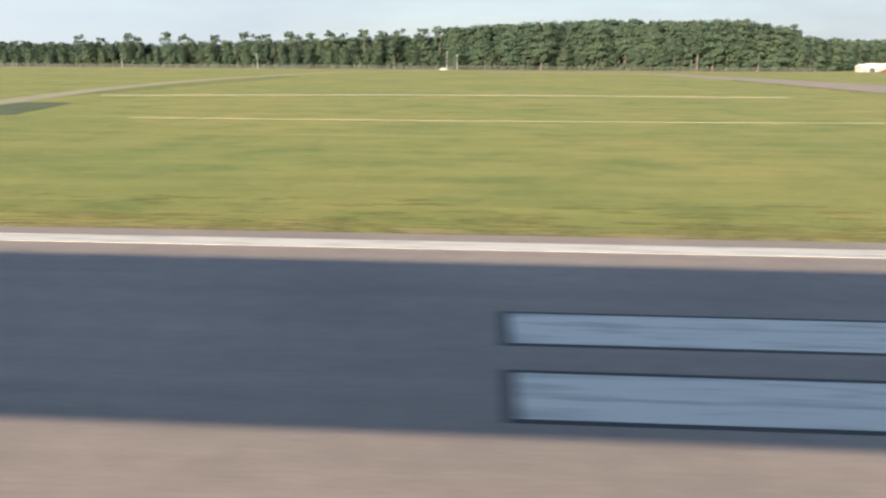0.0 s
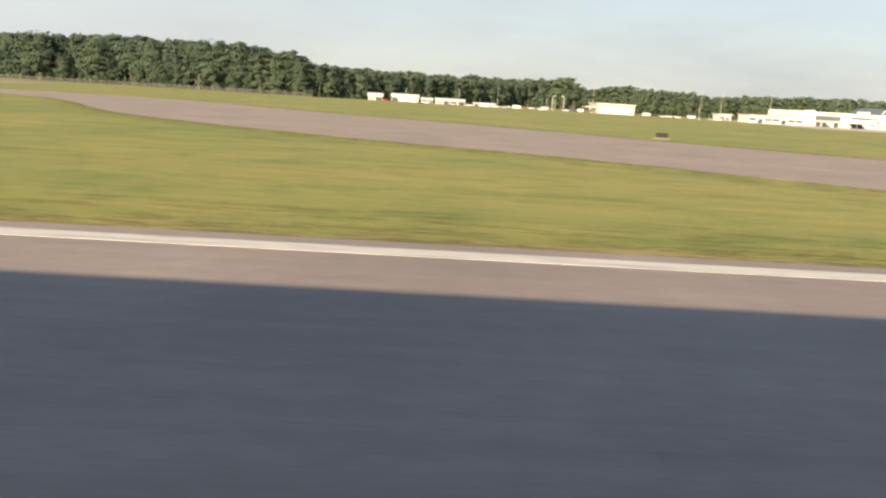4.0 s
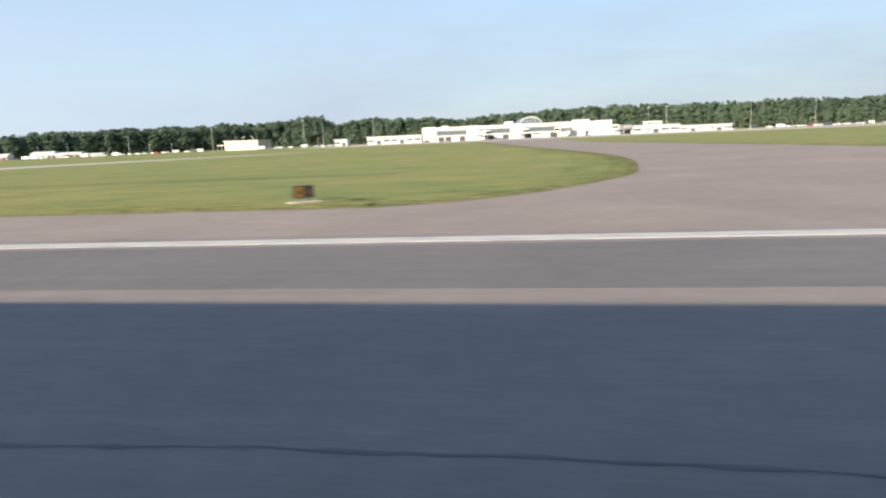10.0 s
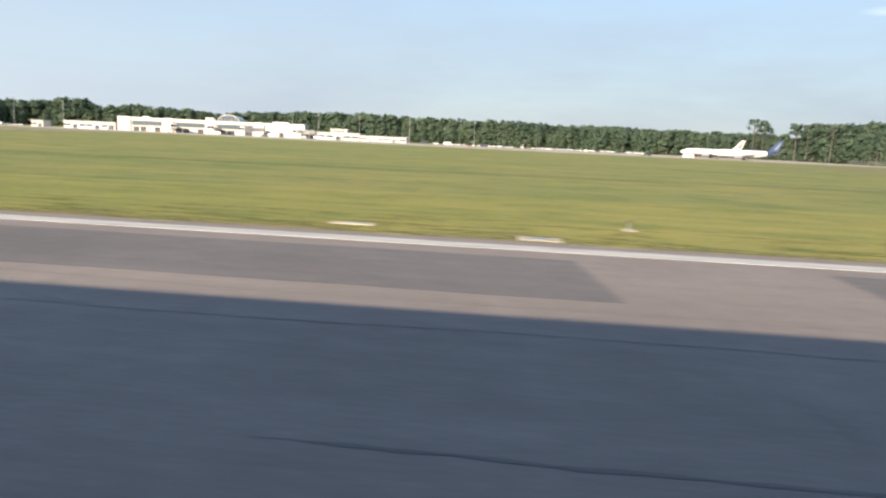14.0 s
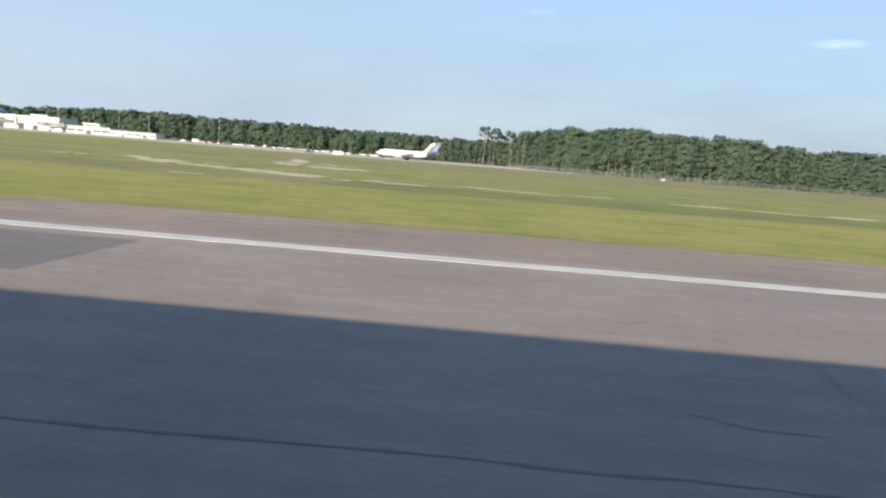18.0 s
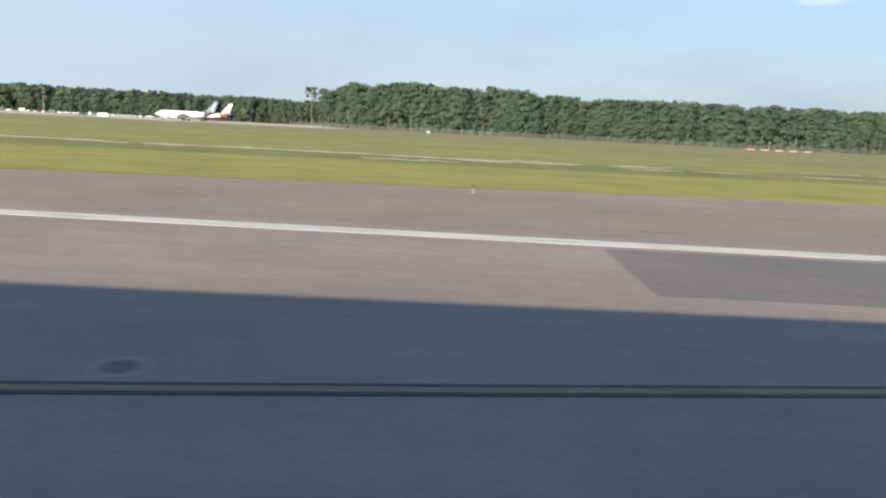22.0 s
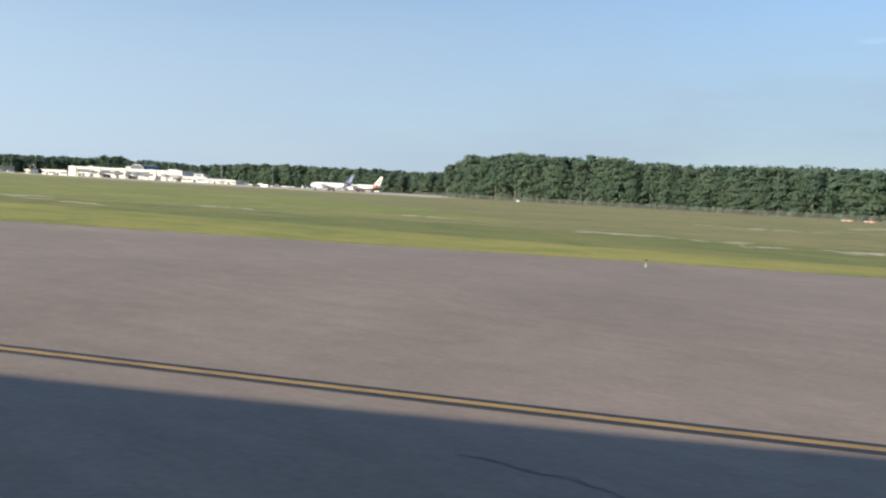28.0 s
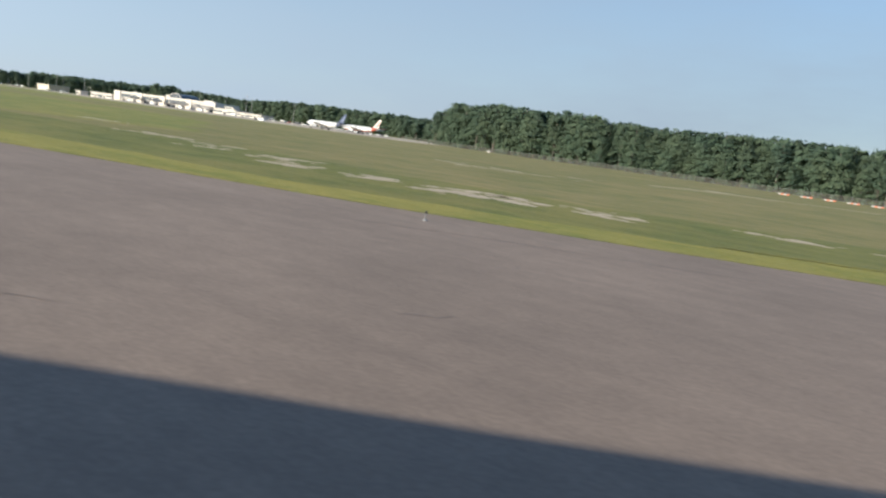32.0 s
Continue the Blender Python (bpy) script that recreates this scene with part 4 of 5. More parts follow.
def wood(line, height, rows, deep, spacing, seed, mixes, label, single=None, scrub=True):
    """A wood behind its front line. height(x) gives its tops; single: the stretch of x whose front trees stand singly."""
    rng, spots = random.Random(seed), []
    for r in range(rows):
        for x, y in along([(x, y + r * deep) for x, y in line], spacing, rng, deep * 0.8):
            kind, h = rng.choices(*mixes)[0], height(x) * rng.uniform(0.88, 1.05)
            if kind == "lean":
                h *= 1.06
            elif kind == "broad" and r == 0 and rng.random() < 0.75:
                h *= rng.uniform(0.42, 0.85)
            n = rng.randrange(999)
            if single and r < 2:
                kind += "_fine"
            if r == 0 and single and single[0] < x < single[1]:
                tree(kind, n, x, y, h, "tall green loblolly pine at the wood's edge" if kind != "broad_fine" else "dense green broadleaf tree at the wood's edge")
            else:
                spots.append((x, y, h, kind, n))
    for x, y in along([(x, y + rows * deep) for x, y in line], spacing * 0.8, rng, deep):
        spots.append((x, y, height(x) * rng.uniform(0.84, 0.97), "broad", rng.randrange(999)))
    if scrub:
        for back in (-1.5,):
            for x, y in along([(x, y + back) for x, y in line], 3.4, rng, 1.8):
                spots.append((x, y, rng.uniform(2.5, 6.0) + 0.3 * back, "bush", rng.randrange(999)))
    return grove("woodland", spots, label)


FAR_X = (100, 250, 343, 369, 380, 393, 407, 427, 448, 486, 507, 543, 589, 640, 750, 900, 1010)
FAR_TOP = (24, 24, 25, 28, 26, 18, 22, 25, 23, 22, 19.5, 22, 24, 25, 23, 21.5, 20)
wood([(-520, 428), (-300, 426), (-60, 430), (20, 432)], lambda x: float(np.interp(x, (-520, -200, -120, -60, 20), (15, 15.5, 17.5, 20, 23))), 3, 6, 4.4, 1, (("pine", "broad"), (2, 4)), "mixed pine and broadleaf wood with ragged tops", (-300, 20))
wood([(-30, 425), (60, 426), (176, 430)], lambda x: float(np.interp(x, (-30, 0, 60, 125, 150, 165, 178), (24.5, 25.5, 28, 27.8, 26.5, 24.5, 20.5))) * 1.035, 4, 5, 3.8, 2, (("pine", "broad"), (3, 4)), "dense tall pine wood", (-30, 180))
wood([(176, 434), (205, 462), (250, 520), (300, 590), (330, 636)], lambda x: float(np.interp(x, (176, 200, 330), (20.5, 18.5, 20))), 3, 4, 4.0, 8, (("pine", "broad"), (2, 4)), "end of the dense pine wood, falling off to the far line")
wood([(100, 600), (330, 640), (520, 650), (700, 640), (880, 610), (1010, 590)], lambda x: float(np.interp(x, FAR_X, FAR_TOP)) * 1.02, 3, 7, 3.6, 3, (("pine", "broad"), (1, 5)), "distant dark green tree line behind the terminal")
wood([(860, 545), (930, 530), (990, 505), (1010, 470)], lambda x: 17 + 1.5 * math.sin(x / 9.0), 3, 5, 3.4, 4, (("pine", "broad"), (2, 3)), "low mixed trees behind the parked airliners")
wood([(993, 398), (1040, 388), (1100, 376), (1200, 370), (1300, 366)], lambda x: float(np.interp(x, (990, 999, 1010, 1090, 1140, 1300), (17, 23, 26.2, 25.7, 22.6, 22.6))) + 0.4 * math.sin(x / 23.0), 4, 5, 3.6, 5, (("pine", "broad"), (3, 4)), "dense tall pine wood beyond the fence", (990, 1300))
wood([(990, 475), (996, 440), (1003, 410)], lambda x: 25, 3, 5, 4.0, 9, (("pine", "broad"), (3, 2)), "pine and broadleaf trees at the wood's corner")
wood([(1300, 366), (1420, 355), (1700, 330)], lambda x: 22, 3, 7, 5.5, 6, (("pine", "broad"), (5, 2)), "dense tall pine wood beyond the fence")
for k, (x, y, h) in enumerate(((962, 505, 28), (969, 508, 27.5), (988, 500, 26), (994, 498, 25), (975, 515, 24), (1000, 450, 23), (984, 470, 21), (980, 478, 25), (990, 455, 24), (986, 440, 23), (-330, 432, 18.5), (-262, 436, 20.5), (-246, 431, 18), (-231, 438, 21), (-222, 430, 19), (-206, 434, 21.5), (-197, 437, 20.5), (-190, 431, 19),
                                (-176, 435, 20), (-158, 433, 22), (-151, 438, 21), (-143, 432, 20.5), (-131, 436, 22.5), (-124, 431, 20.5), (-117, 437, 21.5), (-104, 433, 23), (-98, 438, 22), (-84, 434, 23.5), (-72, 437, 23), (-63, 433, 24.5), (-49, 436, 24.5), (-38, 434, 25.5))):
    tree("lean", k, x, y, h, "lone tall pine with a bare trunk and flat crown")


# ---- tufts of grass along the pavement ----
def tufts(rects, density, seed):
    rng, pieces = np.random.default_rng(seed), []
    for line, wide in rects:
        for (xa, ya), (xb, yb) in zip(line, line[1:]):
            n = int(math.hypot(xb - xa, yb - ya) * wide * density)
            u = rng.uniform(0, 1, n)
            off = wide * rng.beta(0.8, 1.6, n)
            x, y = xa + (xb - xa) * u, ya + (yb - ya) * u + off
            for _ in range(3):
                a, h = rng.uniform(0, math.tau, n), rng.uniform(0.01, 0.05, n)
                lean = rng.normal(size=(n, 2)) * 0.05
                w = 0.035
                base = np.stack([x, y, np.full(n, -0.05)], 1)
                d = np.stack([np.cos(a) * w, np.sin(a) * w, np.zeros(n)], 1)
                tip = base + np.stack([lean[:, 0], lean[:, 1], h + 0.02], 1)
                v = np.stack([base + d, base - d, tip], 1).reshape(-1, 3)
                pieces.append((v, np.arange(len(v)).reshape(-1, 3)))
    return tri_mesh("grass_tufts", *joined(pieces), BLADE)


EDGES = [([(-60, 24.1), (38, 24.3)], 5), ([(124, 24.1), (300, 24.1), (345, 24.3)], 4), ([(350, 73), (410, 55.5), (470, 44.5), (545, 35.5), (590, 34.4)], 4), ([(702, 24.2), (800, 24.2), (932, 24.2)], 5),
         ([(947, 33), (1000, 34), (1072, 41.5), (1140, 53), (1188, 68.4), (1217, 76.5), (1260, 93)], 7)]
tagged(new("grass_tufts", tufts(EDGES, 4.0, 4)), "uneven grass tufts along the pavement edge", "grass", kind="stuff")

GREY_GLASS = mottled("grey_tinted_glass", (0.11, 0.13, 0.15), 0.15)


# ---- the terminal ----
def terminal():
    """Its front runs from (509, 488.5) to (641, 517); x along the front, y into the building."""
    turn = math.degrees(math.atan2(28.5, 132.2))
    root = thing("terminal_building", (509, 488.5, 0), "long white airport terminal with glazed arch on its roof", "terminal", turn=turn)
    piers = ((0, 9.0), (32, 39), (63, 70), (98, 105), (126, 135))
    for a, b in piers:
        part("pier", boxes((a, b, 0, 38, 0, 10.2, 0.12)), STUCCO, root)
    for (_, a), (b, _) in zip(piers, piers[1:]):
        part("wall", boxes((a, b, 1.0, 38, 0, 9.4)), STUCCO, root)
        part("parapet", boxes((a + 0.003, b - 0.003, 0.5, 1.0, 8.0, 9.9, 0.08)), STUCCO, root)
        part("canopy", boxes((a + 0.4, b - 0.4, 0.2, 1.0, 3.5, 3.8, 0.04)), STUCCO, root)
        n = 7 if a < 100 else 0
        band = part("window_band", boxes((a + 1, b - 1, 0.85, 1.0, 4.2, 7.5)), FRAME_GREY, root, "grey window frame band") if n else None
        for k in range(n):
            w = (b - a - 2.3) / n
            part("pane", boxes((a + 1.2 + k * w, a + 1.2 + (k + 1) * w - 0.2, 0.78, 0.85, 4.45, 7.25)), GREY_GLASS, band)
        for k in (0, 1, 3) if n else (2,):
            w = (b - a - 3) / 4
            part("bay_shade", boxes((a + 1.5 + k * w + 0.5, a + 1.5 + (k + 1) * w - 0.5, 0.9, 1.0, 0, 3.1)), DARK, root, "flat panel painted dark as a shaded ground floor bay")
    part("roof", boxes((9, 126, 2.6, 37.9, 9.4, 9.7)), ROOFING, root)
    for x0, x1, z1 in ((60, 66, 12.2), (14, 19, 11.0), (110, 122, 11.4)):
        part("roof_unit", boxes((x0, x1, 12, 18, 9.7, z1, 0.1)), STUCCO, root, "white rooftop plant unit")
    # barrel vault over the hall
    bm, rib = bmesh.new(), bmesh.new()
    rows = []
    for k in range(17):
        a = math.pi * k / 16
        x, z = 78 - 7.8 * math.cos(a), 9.7 + 5.0 * math.sin(a)
        rows.append([bm.verts.new((x, y, z)) for y in (6, 34)])
        if k:
            rod(rib, last, (x, 5.9, z), 0.32, sides=6)
        last = (x, 5.9, z)
    for r, s in zip(rows, rows[1:]):
        bm.faces.new((r[0], s[0], s[1], r[1]))
    bm.faces.new([r[0] for r in rows])
    part("vault", bm, GREY_GLASS, root, "glazed barrel vault")
    part("vault_arch", rib, STUCCO, root, "white arched rib")
    for k in range(1, 6):
        bm = bmesh.new()
        x = 78 - 7.8 + 15.6 * k / 6
        rod(bm, (x, 5.85, 9.6), (x, 5.85, 9.7 + 5.0 * math.sqrt(max(0, 1 - ((x - 78) / 7.8) ** 2))), 0.12, sides=6)
        part("mullion", bm, STUCCO, root)
    return root


def low_wing(x, y, turn, length, height, deep, bays, label, category="building", wall=None):
    wall = wall or STUCCO
    root = thing("airport_building", (x, y, 0), label, category, turn=turn)
    part("wall", boxes((0, length, 0, deep, 0, height)), wall, root)
    part("roof", boxes((-0.7, length + 0.7, -1.2, deep + 0.5, height, height + 0.55, 0.08)), ROOFING if wall is STUCCO else wall, root)
    w = length / bays
    for k in range(bays):
        if k % 3 == 1:
            part("bay", boxes((k * w + 0.2 * w, (k + 1) * w - 0.2 * w, -0.1, 0.0, 0.0, height * 0.55)), DARK, root, "flat panel painted dark as a shaded opening")
        else:
            part("window", boxes((k * w + 0.05 * w, (k + 1) * w - 0.05 * w, -0.08, 0.0, height * 0.3, height * 0.66)), GREY_GLASS, root, "grey window strip")
    return root


terminal()
low_wing(469, 486, 2, 39, 5.0, 16, 7, "low white terminal wing with dark bays")
low_wing(446, 482, 2, 9, 4.2, 9, 2, "small white hut beside the apron")
low_wing(641.5, 505, 2, 44, 4.9, 22, 7, "low white concourse beside the terminal")
low_wing(686, 507, 1, 34, 3.6, 15, 6, "low white concourse end with overhanging roof")
lift = thing("rooftop_block", (662, 512, 5.45), "white penthouse block with slab roof on the concourse", "building")
part("wall", boxes((0.6, 12.6, 0, 8, 0, 1.9)), STUCCO, lift)
part("roof", boxes((0, 13.4, -1, 9, 1.9, 2.5, 0.08)), STUCCO, lift)
part("window", boxes((2, 11, -0.08, 0, 0.5, 1.4)), GREY_GLASS, lift, "grey window strip")
def gabled_shed(x, y, turn, length, deep, eaves, ridge, label, open_bays=()):
    """A low shed with a shallow gable roof along its length; bays given by number get a flat panel painted dark as
    open-bay shade.
    """
    root = thing("airfield_shed", (x, y, 0), label, "shed", "perimeter sheds", turn=turn)
    part("wall", boxes((0, length, 0.3, deep, 0, eaves)), STUCCO, root)
    bm, rows = bmesh.new(), []
    for px in (-0.6, length + 0.6):
        rows.append([bm.verts.new((px, py, pz)) for py, pz in ((-0.5, eaves - 0.05), (-0.5, eaves + 0.15), (deep / 2, ridge + 0.15), (deep + 0.5, eaves + 0.15), (deep + 0.5, eaves - 0.05))])
    bm.faces.new(rows[0][::-1])
    bm.faces.new(rows[1])
    for k in range(5):
        bm.faces.new((rows[0][k], rows[0][(k + 1) % 5], rows[1][(k + 1) % 5], rows[1][k]))
    bmesh.ops.recalc_face_normals(bm, faces=bm.faces[:])
    part("roof", bm, WHITE_ROOF, root, "white metal gable roof")
    n = max(2, round(length / 4.2))
    for k in range(n):
        a, b = length * k / n + 0.35, length * (k + 1) / n - 0.35
        part("bay" if k in open_bays else "door_leaf", boxes((a, b, 0.22, 0.3, 0.0, eaves * 0.82)), DARK if k in open_bays else TRIM, root, "flat panel painted dark as a shaded open bay" if k in open_bays else "grey sheet door")
        part("post", boxes((length * k / n - 0.12, length * k / n + 0.12, 0.05, 0.29, 0.0, eaves - 0.05)), STUCCO, root)
    return root


gabled_shed(210.5, 437, 2, 8.5, 7, 2.6, 4.4, "small white shed with a low gable roof", (1,))
gabled_shed(224, 454, 3, 17, 9, 3.0, 4.9, "long white shed with grey doors", (0, 3))
gabled_shed(243, 447, 2, 7, 7, 2.3, 3.4, "low white shed beside the service road", (0, 1))
gabled_shed(252, 446, 1, 18, 8, 2.4, 3.7, "low white open-bay shed", (1, 2, 3))
gabled_shed(276, 444, 2, 13, 6, 1.7, 2.4, "low pale storage shed", (0,))


def curved_lamp(x, y, h, side):
    """A tall post whose top bends over towards one side."""
    root = thing("curved_lamp_post", (x, y, 0), "tall white lamp post with a bent-over top", "lamp post", "curved lamp posts")
    bm, last = bmesh.new(), (0, 0, 0)
    for k in range(9):
        a = math.pi * 0.6 * k / 8
        at = (side * 1.6 * (1 - math.cos(a)), 0, h - 1.6 + 1.6 * math.sin(a))
        rod(bm, last, at, 0.24, sides=8)
        last = at
    part("pole", bm, ROOFING, root)
    part("lamp_head", boxes((last[0] - 0.45, last[0] + 0.45, -0.25, 0.25, last[2] - 0.3, last[2] + 0.1, 0.06)), ROOFING, root)
    part("base", boxes((-0.5, 0.5, -0.5, 0.5, -0.05, 0.35, 0.04)), CONCRETE, root)
    return root


curved_lamp(343.5, 552, 10.5, 1)
curved_lamp(352.5, 552, 10.5, -1)


def hangar():
    root = thing("hangar", (362, 482, 0), "tan metal hangar with white gable front", "hangar")
    part("wall", boxes((0, 26, 0, 24, 0, 6.4)), TAN_WALL, root)
    bm = prism([(-0.8, -0.8), (26.8, -0.8), (26.8, 24.8), (-0.8, 24.8)], 6.9, 6.4)
    part("roof", bm, STUCCO, root, "white roof edge")
    for k in range(5):
        part("door_leaf", boxes((2 + k * 4.6, 6.2 + k * 4.6, -0.18, 0, 0, 5.0)), STUCCO, root, "white sliding door leaf")
    part("lean_to", boxes((-7, -0.01, 2, 14, 3.6, 4.2)), STUCCO, root, "white lean-to roof")
    for x in (-6.8, -3.6):
        part("post", boxes((x, x + 0.3, 2.2, 2.5, 0, 3.6)), TRIM, root)
    return root


hangar()


def jet_bridge(x, y, turn, length):
    root = thing("jet_bridge", (x, y, 0), "white boxy passenger boarding bridge on steel legs", "jet bridge", "boarding bridges", turn=turn)
    part("tunnel", boxes((-1.6, 1.6, -length, 0, 3.4, 6.1, 0.1)), STUCCO, root)
    part("cab", boxes((-2.4, 2.4, -length - 3.6, -length, 3.1, 6.5, 0.2)), STUCCO, root)
    part("windows", boxes((-2.2, 2.2, -length - 3.7, -length - 3.6, 4.2, 5.6)), GLASS, root, "dark cab windows")
    for s in (-1.3, 1.3):
        bm = bmesh.new()
        rod(bm, (s, -length * 0.7, 0), (s, -length * 0.7, 3.4), 0.22)
        part("leg", bm, GALV, root)
    for s in (-1.3, 1.3):
        bm = bmesh.new()
        rod(bm, (s - 0.2, -length * 0.7, 0.45), (s + 0.2, -length * 0.7, 0.45), 0.45, sides=12)
        part("wheel", bm, TYRE, root)
    return root


jet_bridge(545, 494, 40, 14)
jet_bridge(576, 500, 20, 13)
jet_bridge(612, 507, -30, 15)
jet_bridge(652, 504, -40, 13)


# ---- airliners ----
def fuselage_rings(bm, length, radius, height):
    rows = []
    for s in np.linspace(0, 1, 27):
        x = s * length
        nose = min(1.0, (s / 0.13)) ** 0.55 if s < 0.13 else 1.0
        tail = 1.0 if s < 0.66 else max(0.06, 1 - ((s - 0.66) / 0.34) ** 1.5)
        r = max(0.05, radius * nose * tail)
        z = height - 0.25 * radius * (1 - nose) + 0.72 * radius * (1 - tail)
        rows.append([bm.verts.new((x, r * math.cos(a), z + r * math.sin(a))) for a in np.linspace(0, math.tau, 21)[:-1]])
    for a, b in zip(rows, rows[1:]):
        for k in range(20):
            bm.faces.new((a[k], b[k], b[(k + 1) % 20], a[(k + 1) % 20]))
    bm.faces.new(rows[0])
    bm.faces.new(rows[-1][::-1])
    bmesh.ops.recalc_face_normals(bm, faces=bm.faces[:])
    for f in bm.faces:
        f.smooth = True
    return bm


def blade(corners, thick):
    """A flat wing or fin from four corners, thinned towards its tip."""
    bm = bmesh.new()
    a, b, c, d = (Vector(q) for q in corners)
    n = (b - a).cross(d - a).normalized()
    top, low = [], []
    for q, t in zip((a, b, c, d), (thick, thick, thick * 0.35, thick * 0.35)):
        top.append(bm.verts.new(q + n * t / 2))
        low.append(bm.verts.new(q - n * t / 2))
    bm.faces.new(top)
    bm.faces.new(low[::-1])
    for i in range(4):
        j = (i + 1) % 4
        bm.faces.new((top[i], low[i], low[j], top[j]))
    bmesh.ops.recalc_face_normals(bm, faces=bm.faces[:])
    return bm


def airliner(x, y, turn, tail_mat, fin_mat, mark_mat, belly_mat, label):
    """Nose at its origin, tail towards +x."""
    L, R, Z = 35.0, 1.82, 3.5
    root = thing("airliner", (x, y, 0), label, "airplane", "parked airliners", turn=turn)
    body = part("fuselage", fuselage_rings(bmesh.new(), L, R, Z), WHITE_METAL, root)
    for k in range(30):
        for s in (-1, 1):
            part("window", boxes((6.0 + k * 0.72, 6.34 + k * 0.72, s * (R - 0.05), s * (R + 0.012), Z + 0.35, Z + 0.78)), GLASS, body)
    part("cockpit_window", boxes((1.15, 2.2, -1.2, 1.2, Z + 0.55, Z + 1.12, 0.1)), GLASS, root, "dark cockpit glazing")
    for s in (-1, 1):
        part("wing", blade([(12.5, s * 1.2, 2.5), (20.0, s * 1.2, 2.5), (24.6, s * 16.6, 4.1), (22.8, s * 16.6, 4.1)], 0.75), WHITE_METAL if s < 0 else ENGINE_GREY, root)
        part("stabiliser", blade([(30.4, s * 0.5, 4.7), (33.9, s * 0.5, 4.7), (35.6, s * 6.2, 5.3), (34.1, s * 6.2, 5.3)], 0.4), tail_mat, root)
        bm = bmesh.new()
        rod(bm, (11.6, s * 5.0, 1.75), (15.4, s * 5.0, 1.75), 0.98, 0.72, 16)
        rod(bm, (11.3, s * 5.0, 1.75), (11.62, s * 5.0, 1.75), 0.85, 0.98, 16)
        engine = part("engine", bm, ENGINE_GREY, root, "grey turbofan engine")
        bm = bmesh.new()
        rod(bm, (11.28, s * 5.0, 1.75), (11.31, s * 5.0, 1.75), 0.74, sides=16)
        part("intake", bm, DARK, engine, "disc painted dark as the shaded intake")
        bm = bmesh.new()
        rod(bm, (17.8, s * 2.7, 0.5), (17.8, s * 2.5, 2.6), 0.16)
        leg = part("landing_gear", bm, GALV, root)
        for d in (-0.35, 0.35):
            bm = bmesh.new()
            rod(bm, (17.8, s * 2.7 + d - 0.16, 0.53), (17.8, s * 2.7 + d + 0.16, 0.53), 0.53, sides=14)
            part("wheel", bm, TYRE, leg)
    bm = bmesh.new()
    rod(bm, (4.2, 0, 0.4), (4.2, 0, 2.2), 0.12)
    nose_leg = part("nose_gear", bm, GALV, root)
    bm = bmesh.new()
    rod(bm, (4.2, -0.3, 0.36), (4.2, 0.3, 0.36), 0.36, sides=12)
    part("wheel", bm, TYRE, nose_leg)
    fin = part("tail_fin", blade([(28.4, 0, 5.0), (33.7, 0, 4.9), (36.0, 0, 10.9), (33.9, 0, 10.9)], 0.45), fin_mat, root)
    part("fin_mark", blade([(31.6, -0.25, 6.2), (33.0, -0.25, 6.0), (34.9, -0.2, 9.6), (34.2, -0.2, 9.6)], 0.04), mark_mat, fin, "coloured rudder shape")
    part("tail_band", fuselage_band(L, R, Z, 0.80, 0.97), tail_mat, root, "coloured tail section")
    if belly_mat:
        part("belly_stripe", fuselage_band(L, R, Z, 0.06, 0.80, low=True), belly_mat, root, "red stripe along the belly")
    return root


def fuselage_band(length, radius, height, s0, s1, low=False):
    bm = fuselage_rings(bmesh.new(), length, radius + 0.014, height)
    drop = [v for v in bm.verts if not s0 * length <= v.co.x <= s1 * length or (low and v.co.z > height - 0.35 * radius)]
    bmesh.ops.delete(bm, geom=drop, context="VERTS")
    return bm


SLATE = mottled("slate_blue_paint", (0.2, 0.24, 0.34), 0.4)
PALE_FIN = mottled("cream_paint", (0.72, 0.63, 0.58), 0.4)
airliner(902.3, 384, -4, BLUE_METAL, BLUE_METAL, SLATE, None, "white twin-engine airliner with a dark blue tail on the apron")
airliner(896.2, 425.5, -3, RED_METAL, PALE_FIN, RED_METAL, RED_METAL, "white twin-engine airliner with an orange-red tail on the apron")


# ---- vehicles ----
CAR_PAINT = [mottled("car_paint_" + n, c, 0.3) for n, c in (("white", (0.78, 0.78, 0.77)), ("silver", (0.5, 0.51, 0.52)), ("red", (0.4, 0.05, 0.04)), ("dark", (0.06, 0.065, 0.08)), ("tan", (0.55, 0.48, 0.38)))]
CAR_WORDS = ("white", "silver", "red", "dark grey", "tan")
CAR_STOCK = {}


